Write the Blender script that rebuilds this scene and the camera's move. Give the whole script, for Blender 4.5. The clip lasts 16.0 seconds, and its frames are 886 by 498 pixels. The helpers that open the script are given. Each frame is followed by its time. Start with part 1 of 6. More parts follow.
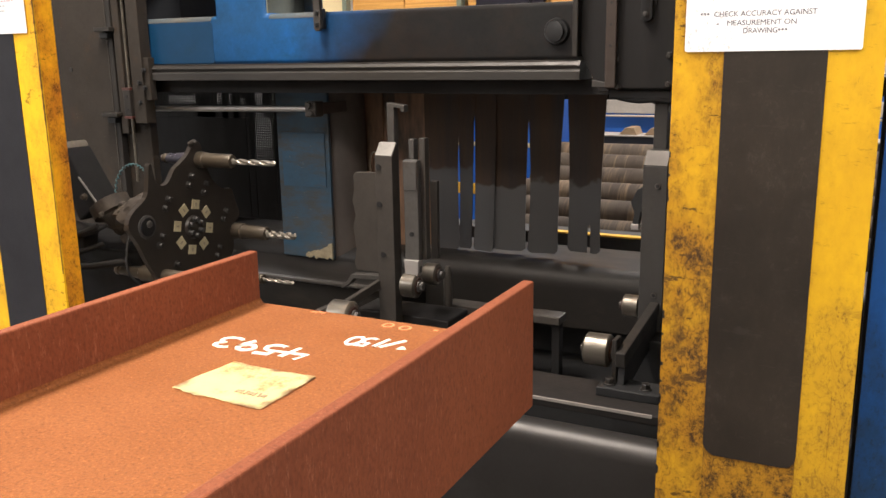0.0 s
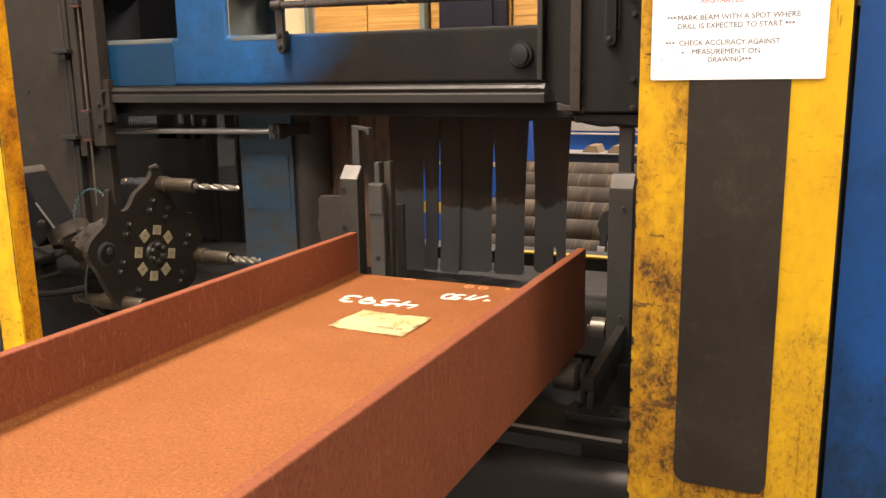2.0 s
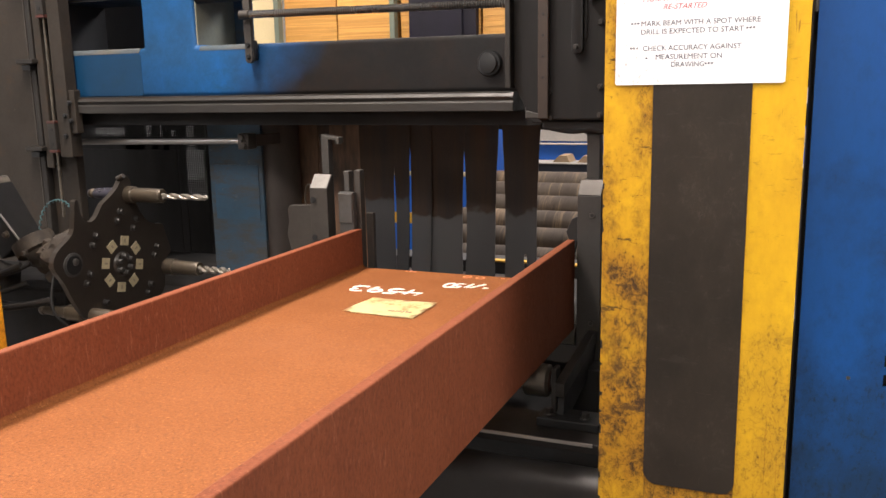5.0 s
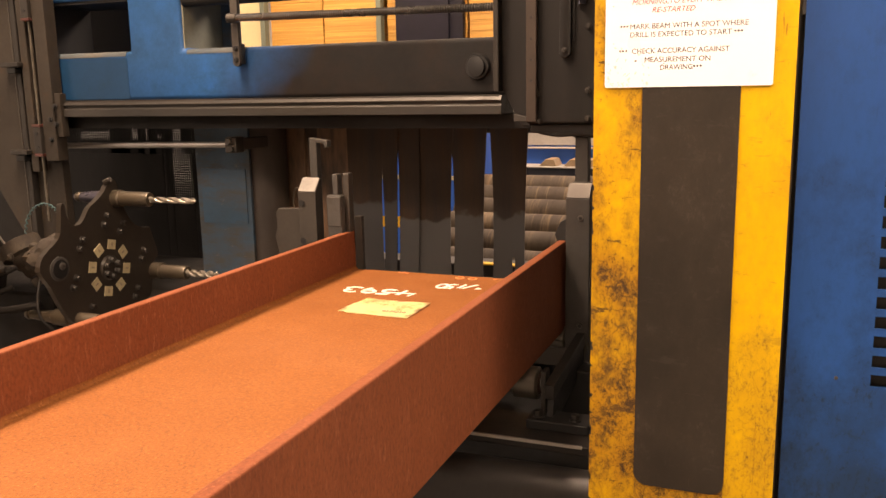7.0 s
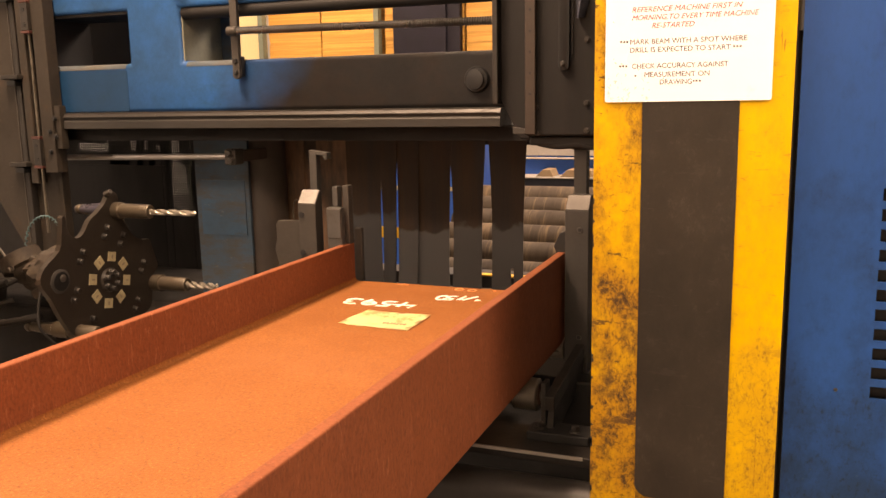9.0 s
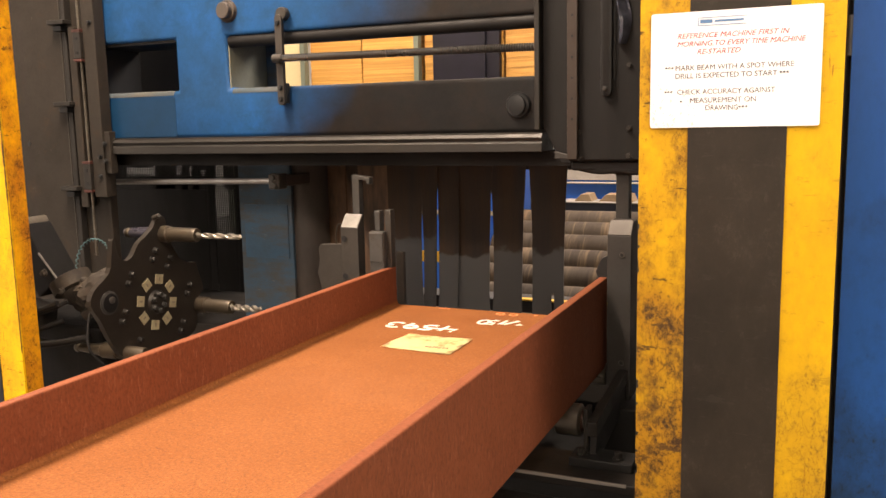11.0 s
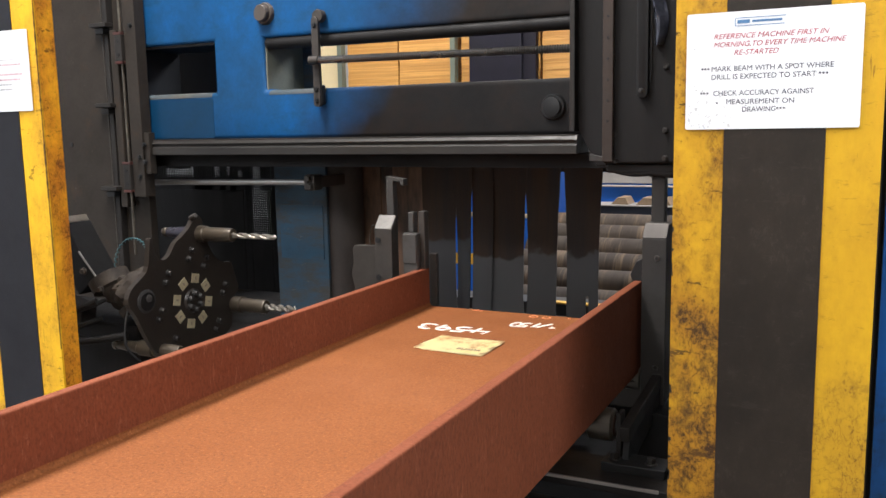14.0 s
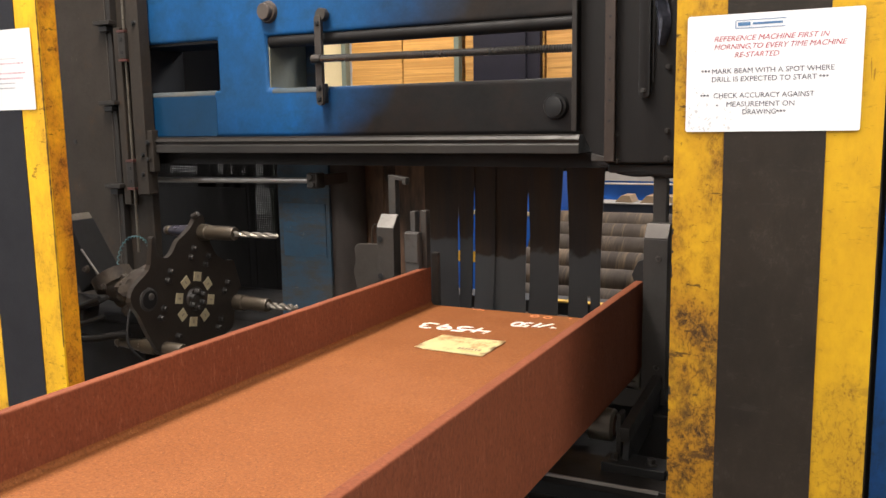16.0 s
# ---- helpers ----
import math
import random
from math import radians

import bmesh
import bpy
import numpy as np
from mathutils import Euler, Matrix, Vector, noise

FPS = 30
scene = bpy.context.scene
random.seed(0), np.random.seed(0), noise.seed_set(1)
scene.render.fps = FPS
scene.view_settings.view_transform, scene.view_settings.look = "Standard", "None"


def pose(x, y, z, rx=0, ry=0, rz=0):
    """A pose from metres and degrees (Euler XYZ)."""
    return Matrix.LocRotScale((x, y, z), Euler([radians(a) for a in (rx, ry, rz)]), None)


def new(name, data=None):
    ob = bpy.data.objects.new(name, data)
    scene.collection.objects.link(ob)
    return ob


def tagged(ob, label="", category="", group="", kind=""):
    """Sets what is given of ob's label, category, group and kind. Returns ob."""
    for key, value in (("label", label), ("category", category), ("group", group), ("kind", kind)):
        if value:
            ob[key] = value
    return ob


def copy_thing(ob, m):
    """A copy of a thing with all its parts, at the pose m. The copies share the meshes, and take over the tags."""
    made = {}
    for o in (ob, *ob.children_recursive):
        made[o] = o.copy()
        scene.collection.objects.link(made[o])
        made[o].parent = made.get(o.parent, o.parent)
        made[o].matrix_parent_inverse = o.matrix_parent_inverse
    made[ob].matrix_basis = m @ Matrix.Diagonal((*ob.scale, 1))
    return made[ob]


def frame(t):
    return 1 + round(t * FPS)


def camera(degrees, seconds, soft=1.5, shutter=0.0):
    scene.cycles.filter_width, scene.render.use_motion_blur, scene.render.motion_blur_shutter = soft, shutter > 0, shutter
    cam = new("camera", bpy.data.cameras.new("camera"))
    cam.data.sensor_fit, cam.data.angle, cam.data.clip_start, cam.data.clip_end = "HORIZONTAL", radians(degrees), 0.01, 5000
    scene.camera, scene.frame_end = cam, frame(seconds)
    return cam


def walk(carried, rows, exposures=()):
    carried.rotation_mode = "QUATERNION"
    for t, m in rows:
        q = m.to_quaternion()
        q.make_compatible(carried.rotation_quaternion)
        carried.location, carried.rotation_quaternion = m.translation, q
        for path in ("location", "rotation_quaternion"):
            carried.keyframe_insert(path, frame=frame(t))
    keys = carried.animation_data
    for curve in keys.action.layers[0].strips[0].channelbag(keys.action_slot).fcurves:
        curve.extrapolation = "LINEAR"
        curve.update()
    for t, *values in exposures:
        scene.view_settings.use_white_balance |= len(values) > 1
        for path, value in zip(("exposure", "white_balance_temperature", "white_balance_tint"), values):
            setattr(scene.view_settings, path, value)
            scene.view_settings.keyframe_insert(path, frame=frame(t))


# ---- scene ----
cam = camera(54.5, 16.0, soft=1.5)
PATH = [
    (0.0, pose(0.336, -1.658, 1.502, 77.28, 0.90, 26.77)),
    (0.5, pose(0.325, -1.645, 1.515, 77.58, 0.90, 26.26)),
    (1.0, pose(0.319, -1.640, 1.524, 77.76, 0.87, 25.46)),
    (1.5, pose(0.315, -1.641, 1.526, 77.97, 0.94, 24.82)),
    (2.0, pose(0.320, -1.642, 1.524, 78.27, 0.92, 24.33)),
    (2.5, pose(0.322, -1.641, 1.522, 78.49, 1.02, 23.92)),
    (3.0, pose(0.326, -1.637, 1.522, 78.67, 1.02, 23.53)),
    (3.5, pose(0.326, -1.639, 1.516, 78.76, 1.05, 23.23)),
    (4.0, pose(0.328, -1.640, 1.514, 78.87, 1.00, 22.95)),
    (4.5, pose(0.331, -1.641, 1.513, 78.96, 1.05, 22.72)),
    (7.0, pose(0.323, -1.648, 1.508, 79.31, 1.07, 21.55)),
    (7.5, pose(0.325, -1.648, 1.508, 79.37, 1.05, 21.37)),
    (8.0, pose(0.322, -1.648, 1.510, 79.42, 1.09, 21.28)),
    (8.5, pose(0.318, -1.653, 1.513, 79.58, 1.10, 21.22)),
    (9.0, pose(0.316, -1.661, 1.517, 79.94, 1.09, 21.27)),
    (9.5, pose(0.311, -1.673, 1.522, 80.45, 1.12, 21.69)),
    (10.0, pose(0.305, -1.679, 1.523, 81.00, 1.18, 22.40)),
    (12.5, pose(0.307, -1.679, 1.515, 81.88, 1.11, 25.20)),
    (13.0, pose(0.309, -1.677, 1.517, 81.87, 1.10, 25.64)),
    (13.5, pose(0.311, -1.675, 1.518, 81.85, 1.04, 25.88)),
    (14.0, pose(0.312, -1.673, 1.517, 81.81, 1.08, 26.13)),
    (14.5, pose(0.311, -1.670, 1.517, 81.71, 1.07, 26.30)),
    (15.0, pose(0.312, -1.668, 1.517, 81.65, 1.07, 26.39)),
    (15.5, pose(0.316, -1.670, 1.519, 81.53, 1.01, 26.47)),
    (16.0, pose(0.321, -1.670, 1.527, 81.56, 0.92, 26.46)),
]
EXPOSURES = [(0.0, 0.55, 5890, 10), (1.5, 0.58, 5600, 10), (2.2, 0.65, 6560, 13), (2.6, 0.63, 6230, 13), (3.0, 0.56, 5300, 10), (4.7, 0.59, 5620, 11), (6.0, 0.63, 6950, 18), (8.5, 0.73, 9070, 27),
             (10.2, 0.69, 7240, 18), (12.5, 0.71, 6560, 12), (13.2, 0.48, 5780, 9), (14.5, 0.36, 5260, 8), (16.0, 0.38, 5720, 9)]
walk(cam, PATH, EXPOSURES)

# ---- light: unseen ceiling lamps added as key and fill, and a grey world behind the walls ----
world = bpy.data.worlds.new("hall_world")
world.use_nodes = True
world.node_tree.nodes["Background"].inputs[0].default_value = (0.5, 0.55, 0.6, 1)
world.node_tree.nodes["Background"].inputs[1].default_value = 0.05
scene.world = world


def hall_lamp(x, y, z, sx, sy, power, colour):
    """An area lamp just under an unseen ceiling fixture."""
    data = bpy.data.lights.new("ceiling_lamp_light", "AREA")
    data.shape, data.size, data.size_y, data.energy, data.color = "RECTANGLE", sx, sy, power, colour
    ob = new("ceiling_lamp_light", data)
    ob.location = (x, y, z)
    return ob


WARM, MILD = (1.0, 0.82, 0.64), (1.0, 0.92, 0.84)
# Rows 1 and 3 follow the shadows; the other rows are added fill.
LAMPS = [  # x, y, z, size x, size y, watts, colour
    (-1.7, -0.4, 4.4, 0.8, 1.8, 245, WARM),
    (0.80, -0.66, 3.0, 0.4, 1.0, 15, MILD),
    (0.4, -3.0, 4.4, 5.0, 0.6, 120, WARM),
    (0.4, -7.9, 4.4, 5.0, 0.6, 90, WARM),
    (4.2, -2.6, 4.4, 0.8, 2.4, 150, WARM),
    (-6.4, 5.0, 4.6, 0.6, 2.0, 430, MILD),
    (-5.4, -4.6, 4.4, 0.6, 2.4, 195, MILD),
    (-2.4, 3.2, 3.2, 2.0, 0.3, 44, WARM),
    (0.3, 4.8, 4.6, 0.6, 2.0, 300, MILD),
]
for lamp in LAMPS:
    hall_lamp(*lamp)

# ---- materials ----
def rgba(c):
    return (c[0], c[1], c[2], 1.0)


def surface(name, base, other=None, rough=0.6, metal=0.0, scale=6.0, stretch=(1, 1, 1), contrast=0.25, fine=90.0, fine_amount=0.25,
            bump=0.15, dirt=None, dirt_scale=8.0, dirt_from=0.58, dirt_to=0.68, dirt_stretch=(1, 1, 1), dirt_rough=0.85,
            dirt2=None, dirt2_scale=30.0, dirt2_from=0.6, dirt2_to=0.66, dirt2_stretch=(1, 1, 1), spec=0.5, within=False):
    """A painted, rusty or bare surface: two tones mixed by broad noise, fine grain, two layers of stains, uneven gloss and relief.
    within: the second stains keep mostly to the patches of the first."""
    m = bpy.data.materials.new(name)
    m.use_nodes = True
    nt = m.node_tree
    n, l = nt.nodes, nt.links
    bsdf = n["Principled BSDF"]
    coord = n.new("ShaderNodeTexCoord")
    info = n.new("ShaderNodeObjectInfo")
    shift = n.new("ShaderNodeVectorMath")
    shift.operation = "ADD"
    spread = n.new("ShaderNodeMath")
    spread.operation = "MULTIPLY"
    spread.inputs[1].default_value = 7.0
    l.new(info.outputs["Random"], spread.inputs[0])
    l.new(coord.outputs["Object"], shift.inputs[0])
    l.new(spread.outputs[0], shift.inputs[1])

    def grain(sc, st, detail=4.0, roughness=0.6):
        mp = n.new("ShaderNodeMapping")
        mp.inputs["Scale"].default_value = st
        l.new(shift.outputs[0], mp.inputs[0])
        t = n.new("ShaderNodeTexNoise")
        t.inputs["Scale"].default_value, t.inputs["Detail"].default_value, t.inputs["Roughness"].default_value = sc, detail, roughness
        l.new(mp.outputs[0], t.inputs["Vector"])
        return t.outputs["Fac"]

    def ramp(src, a, b, lo=0.0, hi=1.0):
        r = n.new("ShaderNodeMapRange")
        r.inputs["From Min"].default_value, r.inputs["From Max"].default_value = a, b
        r.inputs["To Min"].default_value, r.inputs["To Max"].default_value = lo, hi
        l.new(src, r.inputs["Value"])
        return r.outputs[0]

    def mix(fac, a, b):
        x = n.new("ShaderNodeMix")
        x.data_type = "RGBA"
        l.new(fac, x.inputs[0])
        for socket, v in ((x.inputs[6], a), (x.inputs[7], b)):
            if isinstance(v, tuple):
                socket.default_value = v
            else:
                l.new(v, socket)
        return x.outputs[2]

    other = other or tuple(c * 0.7 for c in base)
    broad = grain(scale, stretch)
    small = grain(fine, stretch, 3.0)
    colour = mix(ramp(broad, 0.5 - contrast, 0.5 + contrast), rgba(base), rgba(other))
    dark = tuple(c * 0.45 for c in base)
    colour = mix(ramp(small, 0.45, 0.75, 0.0, fine_amount), colour, rgba(dark))
    rough_value = ramp(broad, 0.3, 0.7, max(rough - 0.1, 0.05), min(rough + 0.1, 1.0))
    first = None
    for tone, sc, a, b, st in ((dirt, dirt_scale, dirt_from, dirt_to, dirt_stretch), (dirt2, dirt2_scale, dirt2_from, dirt2_to, dirt2_stretch)):
        if tone:
            mask = ramp(grain(sc, st, 9.0, 0.77), a, b)
            if within and first is not None:
                both = n.new("ShaderNodeMath")
                both.operation = "MULTIPLY"
                l.new(mask, both.inputs[0])
                l.new(ramp(first, 0.0, 0.8, 0.12, 1.0), both.inputs[1])
                mask = both.outputs[0]
            first = mask
            colour = mix(mask, colour, rgba(tone))
            keep = n.new("ShaderNodeMix")
            l.new(mask, keep.inputs[0])
            l.new(rough_value, keep.inputs[2])
            keep.inputs[3].default_value = dirt_rough
            rough_value = keep.outputs[0]
    l.new(colour, bsdf.inputs["Base Color"])
    l.new(rough_value, bsdf.inputs["Roughness"])
    bsdf.inputs["Metallic"].default_value = metal
    bsdf.inputs["Specular IOR Level"].default_value = spec
    if bump:
        b = n.new("ShaderNodeBump")
        b.inputs["Strength"].default_value, b.inputs["Distance"].default_value = bump, 0.004
        l.new(small, b.inputs["Height"])
        l.new(b.outputs[0], bsdf.inputs["Normal"])
    return m


def glowing(name, colour, strength):
    m = bpy.data.materials.new(name)
    m.use_nodes = True
    b = m.node_tree.nodes["Principled BSDF"]
    b.inputs["Base Color"].default_value = rgba(colour)
    b.inputs["Emission Color"].default_value = rgba(colour)
    b.inputs["Emission Strength"].default_value = strength
    return m


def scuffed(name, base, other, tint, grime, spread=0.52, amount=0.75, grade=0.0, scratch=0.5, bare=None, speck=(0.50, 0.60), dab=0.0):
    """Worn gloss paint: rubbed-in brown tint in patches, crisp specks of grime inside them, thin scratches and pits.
    grade: how much denser the dirt, and with it a painted loss of light, grows from 1.4 m down to 0.7 m above the
    floor."""
    m = bpy.data.materials.new(name)
    m.use_nodes = True
    nt = m.node_tree
    n, l = nt.nodes, nt.links
    bsdf = n["Principled BSDF"]
    coord, info = n.new("ShaderNodeTexCoord"), n.new("ShaderNodeObjectInfo")

    def math_node(op, a, b, c=None):
        x = n.new("ShaderNodeMath")
        x.operation = op
        for k, v in enumerate((a, b, c)):
            if v is None:
                continue
            if isinstance(v, (int, float)):
                x.inputs[k].default_value = v
            else:
                l.new(v, x.inputs[k])
        return x.outputs[0]

    far = math_node("MULTIPLY", info.outputs["Random"], 9.0)
    shift = n.new("ShaderNodeVectorMath")
    shift.operation = "ADD"
    l.new(coord.outputs["Object"], shift.inputs[0])
    l.new(far, shift.inputs[1])

    def grain(sc, stretch=(1, 1, 1), turn=0.0, detail=8.0, rough=0.7):
        mp = n.new("ShaderNodeMapping")
        mp.inputs["Scale"].default_value, mp.inputs["Rotation"].default_value = stretch, (0, radians(turn), 0)
        l.new(shift.outputs[0], mp.inputs[0])
        t = n.new("ShaderNodeTexNoise")
        t.inputs["Scale"].default_value, t.inputs["Detail"].default_value, t.inputs["Roughness"].default_value = sc, detail, rough
        l.new(mp.outputs[0], t.inputs["Vector"])
        return t.outputs["Fac"]

    def ramp(src, a, b, lo=0.0, hi=1.0):
        r = n.new("ShaderNodeMapRange")
        r.inputs["From Min"].default_value, r.inputs["From Max"].default_value = a, b
        r.inputs["To Min"].default_value, r.inputs["To Max"].default_value = lo, hi
        l.new(src, r.inputs["Value"])
        return r.outputs[0]

    def mix(fac, a, b):
        x = n.new("ShaderNodeMix")
        x.data_type = "RGBA"
        l.new(fac, x.inputs[0])
        for socket, v in ((x.inputs[6], a), (x.inputs[7], b)):
            if isinstance(v, tuple):
                socket.default_value = rgba(v)
            else:
                l.new(v, socket)
        return x.outputs[2]

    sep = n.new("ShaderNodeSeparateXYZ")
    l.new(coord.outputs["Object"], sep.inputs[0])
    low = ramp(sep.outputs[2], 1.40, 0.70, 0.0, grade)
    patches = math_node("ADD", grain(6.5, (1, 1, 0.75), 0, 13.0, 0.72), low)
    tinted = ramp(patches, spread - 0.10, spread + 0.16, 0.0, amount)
    dense = ramp(patches, spread + 0.01, spread + 0.17)
    specks = math_node("MULTIPLY", ramp(grain(26.0, (1, 1, 0.8), 20, 14.0, 0.9), *speck), dense)
    crumbs = math_node("MULTIPLY", ramp(grain(95.0, (1, 1, 0.6), -15, 6.0, 0.8), 0.53, 0.63, 0.0, 0.85), ramp(patches, spread - 0.04, spread + 0.12, 0.03, 1.0))
    specks = math_node("MAXIMUM", specks, crumbs)
    pits = math_node("MULTIPLY", ramp(grain(150.0, (1, 1, 1), 0, 3.0), 0.66, 0.72, 0.0, 0.6), ramp(patches, spread - 0.12, spread + 0.1, 0.2, 1.0))
    if dab:  # small crisp knocks and smears that lie anywhere
        knocks = math_node("MAXIMUM", ramp(grain(15.0, (0.8, 1, 2.2), 6, 10.0, 0.72), 0.60, 0.63, 0.0, dab), ramp(grain(46.0, (0.5, 1, 1.6), -10, 8.0, 0.75), 0.63, 0.66, 0.0, dab))
        pits = math_node("MAXIMUM", pits, knocks)
    lines = math_node("MAXIMUM", ramp(grain(4.0, (30, 1, 2), 14, 4.0), 0.69, 0.72, 0.0, scratch), ramp(grain(4.0, (2.5, 1, 26), -24, 4.0), 0.69, 0.73, 0.0, scratch))
    for sc, turn, stretch in ((30.0, -50, (1, 1, 0.5)), (52.0, 10, (1, 1, 0.45))):  # curved hairlines
        off = math_node("ABSOLUTE", math_node("SUBTRACT", grain(sc, stretch, turn, 2.5, 0.5), 0.5), 0.0)
        hair = math_node("MULTIPLY", ramp(off, 0.003, 0.014, scratch * 0.8, 0.0), ramp(patches, spread - 0.02, spread + 0.12, 0.0, 1.0))
        lines = math_node("MAXIMUM", lines, math_node("MULTIPLY", hair, ramp(grain(11.0, (1, 1, 1), turn), 0.42, 0.55)))
    colour = mix(ramp(grain(3.5, (1, 1, 0.5)), 0.35, 0.65), base, other)
    colour = mix(ramp(grain(90.0, (1, 1, 0.35)), 0.45, 0.8, 0.0, 0.22), colour, tint)
    colour = mix(tinted, colour, tint)
    marks = math_node("MAXIMUM", math_node("MAXIMUM", specks, pits), lines)
    colour = mix(marks, colour, grime)
    if bare:
        colour = mix(math_node("MULTIPLY", ramp(grain(60.0, (1, 1, 1), 0, 6.0), 0.68, 0.71), dense), colour, bare)
    l.new(colour, bsdf.inputs["Base Color"])
    l.new(ramp(marks, 0.0, 1.0, 0.42, 0.8), bsdf.inputs["Roughness"])
    bsdf.inputs["Specular IOR Level"].default_value = 0.3
    b = n.new("ShaderNodeBump")
    b.inputs["Strength"].default_value, b.inputs["Distance"].default_value, b.invert = 0.12, 0.002, True
    l.new(math_node("ADD", marks, ramp(grain(14.0), 0.2, 0.8, 0.0, 0.6)), b.inputs["Height"])
    l.new(b.outputs[0], bsdf.inputs["Normal"])
    return m


primer = surface("red_oxide_primer", (0.232, 0.0825, 0.0230), (0.196, 0.0675, 0.0188), rough=0.75, spec=0.2, scale=3.5, contrast=0.3, fine=200, fine_amount=0.8,
                 bump=0.3, dirt=(0.345, 0.142, 0.042), dirt_scale=135, dirt_from=0.54, dirt_to=0.68, dirt_rough=0.75,
                 dirt2=(0.135, 0.043, 0.015), dirt2_scale=125, dirt2_from=0.515, dirt2_to=0.66)
# Darker, streaked primer for the flanges.
primer_side = surface("red_oxide_flange_primer", (0.200, 0.061, 0.026), (0.150, 0.044, 0.020), rough=0.75, spec=0.2, scale=2.5, fine=170, fine_amount=0.6,
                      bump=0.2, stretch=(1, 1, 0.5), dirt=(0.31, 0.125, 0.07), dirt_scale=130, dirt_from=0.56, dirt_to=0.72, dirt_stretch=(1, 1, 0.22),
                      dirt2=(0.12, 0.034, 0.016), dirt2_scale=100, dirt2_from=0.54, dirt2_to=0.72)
# Grade darkens this stripe towards the floor: dirt and dimmer light together.
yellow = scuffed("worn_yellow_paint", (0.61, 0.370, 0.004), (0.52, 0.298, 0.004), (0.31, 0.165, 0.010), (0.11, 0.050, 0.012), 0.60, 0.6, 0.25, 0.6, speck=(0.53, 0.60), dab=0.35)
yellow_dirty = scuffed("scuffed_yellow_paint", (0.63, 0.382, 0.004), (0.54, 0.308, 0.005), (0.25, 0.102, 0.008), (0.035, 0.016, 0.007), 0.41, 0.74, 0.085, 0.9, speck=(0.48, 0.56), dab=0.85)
strip_black = scuffed("black_painted_strip", (0.0195, 0.0152, 0.0116), (0.0135, 0.0107, 0.0085), (0.036, 0.027, 0.0195), (0.062, 0.050, 0.040), 0.53, 0.6, 0.0, 0.5, speck=(0.57, 0.65), dab=0.18)
blue = surface("blue_machine_paint", (0.018, 0.125, 0.36), (0.014, 0.095, 0.28), rough=0.42, scale=3, fine=80, fine_amount=0.15, bump=0.06,
               dirt=(0.018, 0.05, 0.075), dirt_scale=4, dirt_from=0.55, dirt_to=0.8)
blue_panel = scuffed("blue_cabinet_paint", (0.006, 0.056, 0.215), (0.005, 0.047, 0.18), (0.004, 0.022, 0.060), (0.010, 0.018, 0.030), 0.61, 0.85, 0.26, 0.15, bare=(0.07, 0.09, 0.11), speck=(0.56, 0.62))
blue_worn = surface("chipped_blue_paint", (0.019, 0.076, 0.145), (0.032, 0.058, 0.082), rough=0.5, scale=6, fine=60, fine_amount=0.25, bump=0.15,
                    dirt=(0.062, 0.058, 0.051), dirt_scale=6, dirt_from=0.44, dirt_to=0.60, dirt_stretch=(0.5, 1, 1.6),
                    dirt2=(0.24, 0.20, 0.14), dirt2_scale=26, dirt2_from=0.63, dirt2_to=0.68, dirt2_stretch=(0.6, 1, 1.3))
greasy = surface("greasy_dark_steel", (0.025, 0.0225, 0.020), (0.016, 0.0145, 0.0135), rough=0.48, metal=0.1, spec=0.33, scale=5, fine=60, fine_amount=0.3, bump=0.1,
                 dirt=(0.05, 0.040, 0.031), dirt_scale=6, dirt_from=0.58, dirt_to=0.75)
black_steel = surface("black_oily_steel", (0.0165, 0.0170, 0.0180), (0.011, 0.0116, 0.0124), rough=0.55, metal=0.0, spec=0.27, scale=6, fine=70, bump=0.08)
brown_steel = surface("brown_grimy_steel", (0.030, 0.0245, 0.0195), (0.021, 0.0175, 0.014), rough=0.65, metal=0.0, spec=0.25, scale=5, fine=70, fine_amount=0.4, bump=0.15,
                      dirt=(0.048, 0.031, 0.020), dirt_scale=7, dirt_from=0.55, dirt_to=0.7,
                      dirt2=(0.14, 0.115, 0.09), dirt2_scale=60, dirt2_from=0.64, dirt2_to=0.72, dirt2_stretch=(1, 1, 0.5))
grey_steel = surface("grey_machined_steel", (0.088, 0.083, 0.078), (0.060, 0.057, 0.053), rough=0.38, metal=0.45, scale=8, fine=90, fine_amount=0.3, bump=0.08,
                     dirt=(0.06, 0.05, 0.042), dirt_scale=9, dirt_from=0.55, dirt_to=0.72)
dull_grey = surface("dull_grey_steel", (0.057, 0.0505, 0.044), (0.037, 0.0325, 0.0285), rough=0.5, metal=0.35, scale=7, fine=90, fine_amount=0.3, bump=0.08)
bright_steel = surface("bright_worn_steel", (0.185, 0.168, 0.140), (0.050, 0.043, 0.035), rough=0.36, metal=0.7, scale=14, fine=120, fine_amount=0.3, bump=0.06,
                       stretch=(0.2, 1, 1), dirt=(0.16, 0.11, 0.07), dirt_scale=16, dirt_from=0.58, dirt_to=0.75)
drill_steel = surface("polished_drill_steel", (0.30, 0.28, 0.24), (0.20, 0.18, 0.155), rough=0.38, metal=0.8, scale=20, fine=120, fine_amount=0.1, bump=0.02)
holder_steel = surface("brown_oiled_steel", (0.090, 0.074, 0.052), (0.055, 0.044, 0.033), rough=0.36, metal=0.5, scale=12, fine=120, bump=0.05)
rust_strip = surface("rusty_rail_steel", (0.036, 0.024, 0.018), (0.024, 0.017, 0.013), rough=0.6, metal=0.2, scale=10, fine=70, bump=0.12)
rubber = surface("dusty_rubber", (0.028, 0.026, 0.026), (0.020, 0.019, 0.019), rough=0.65, scale=4, fine=60, bump=0.06)
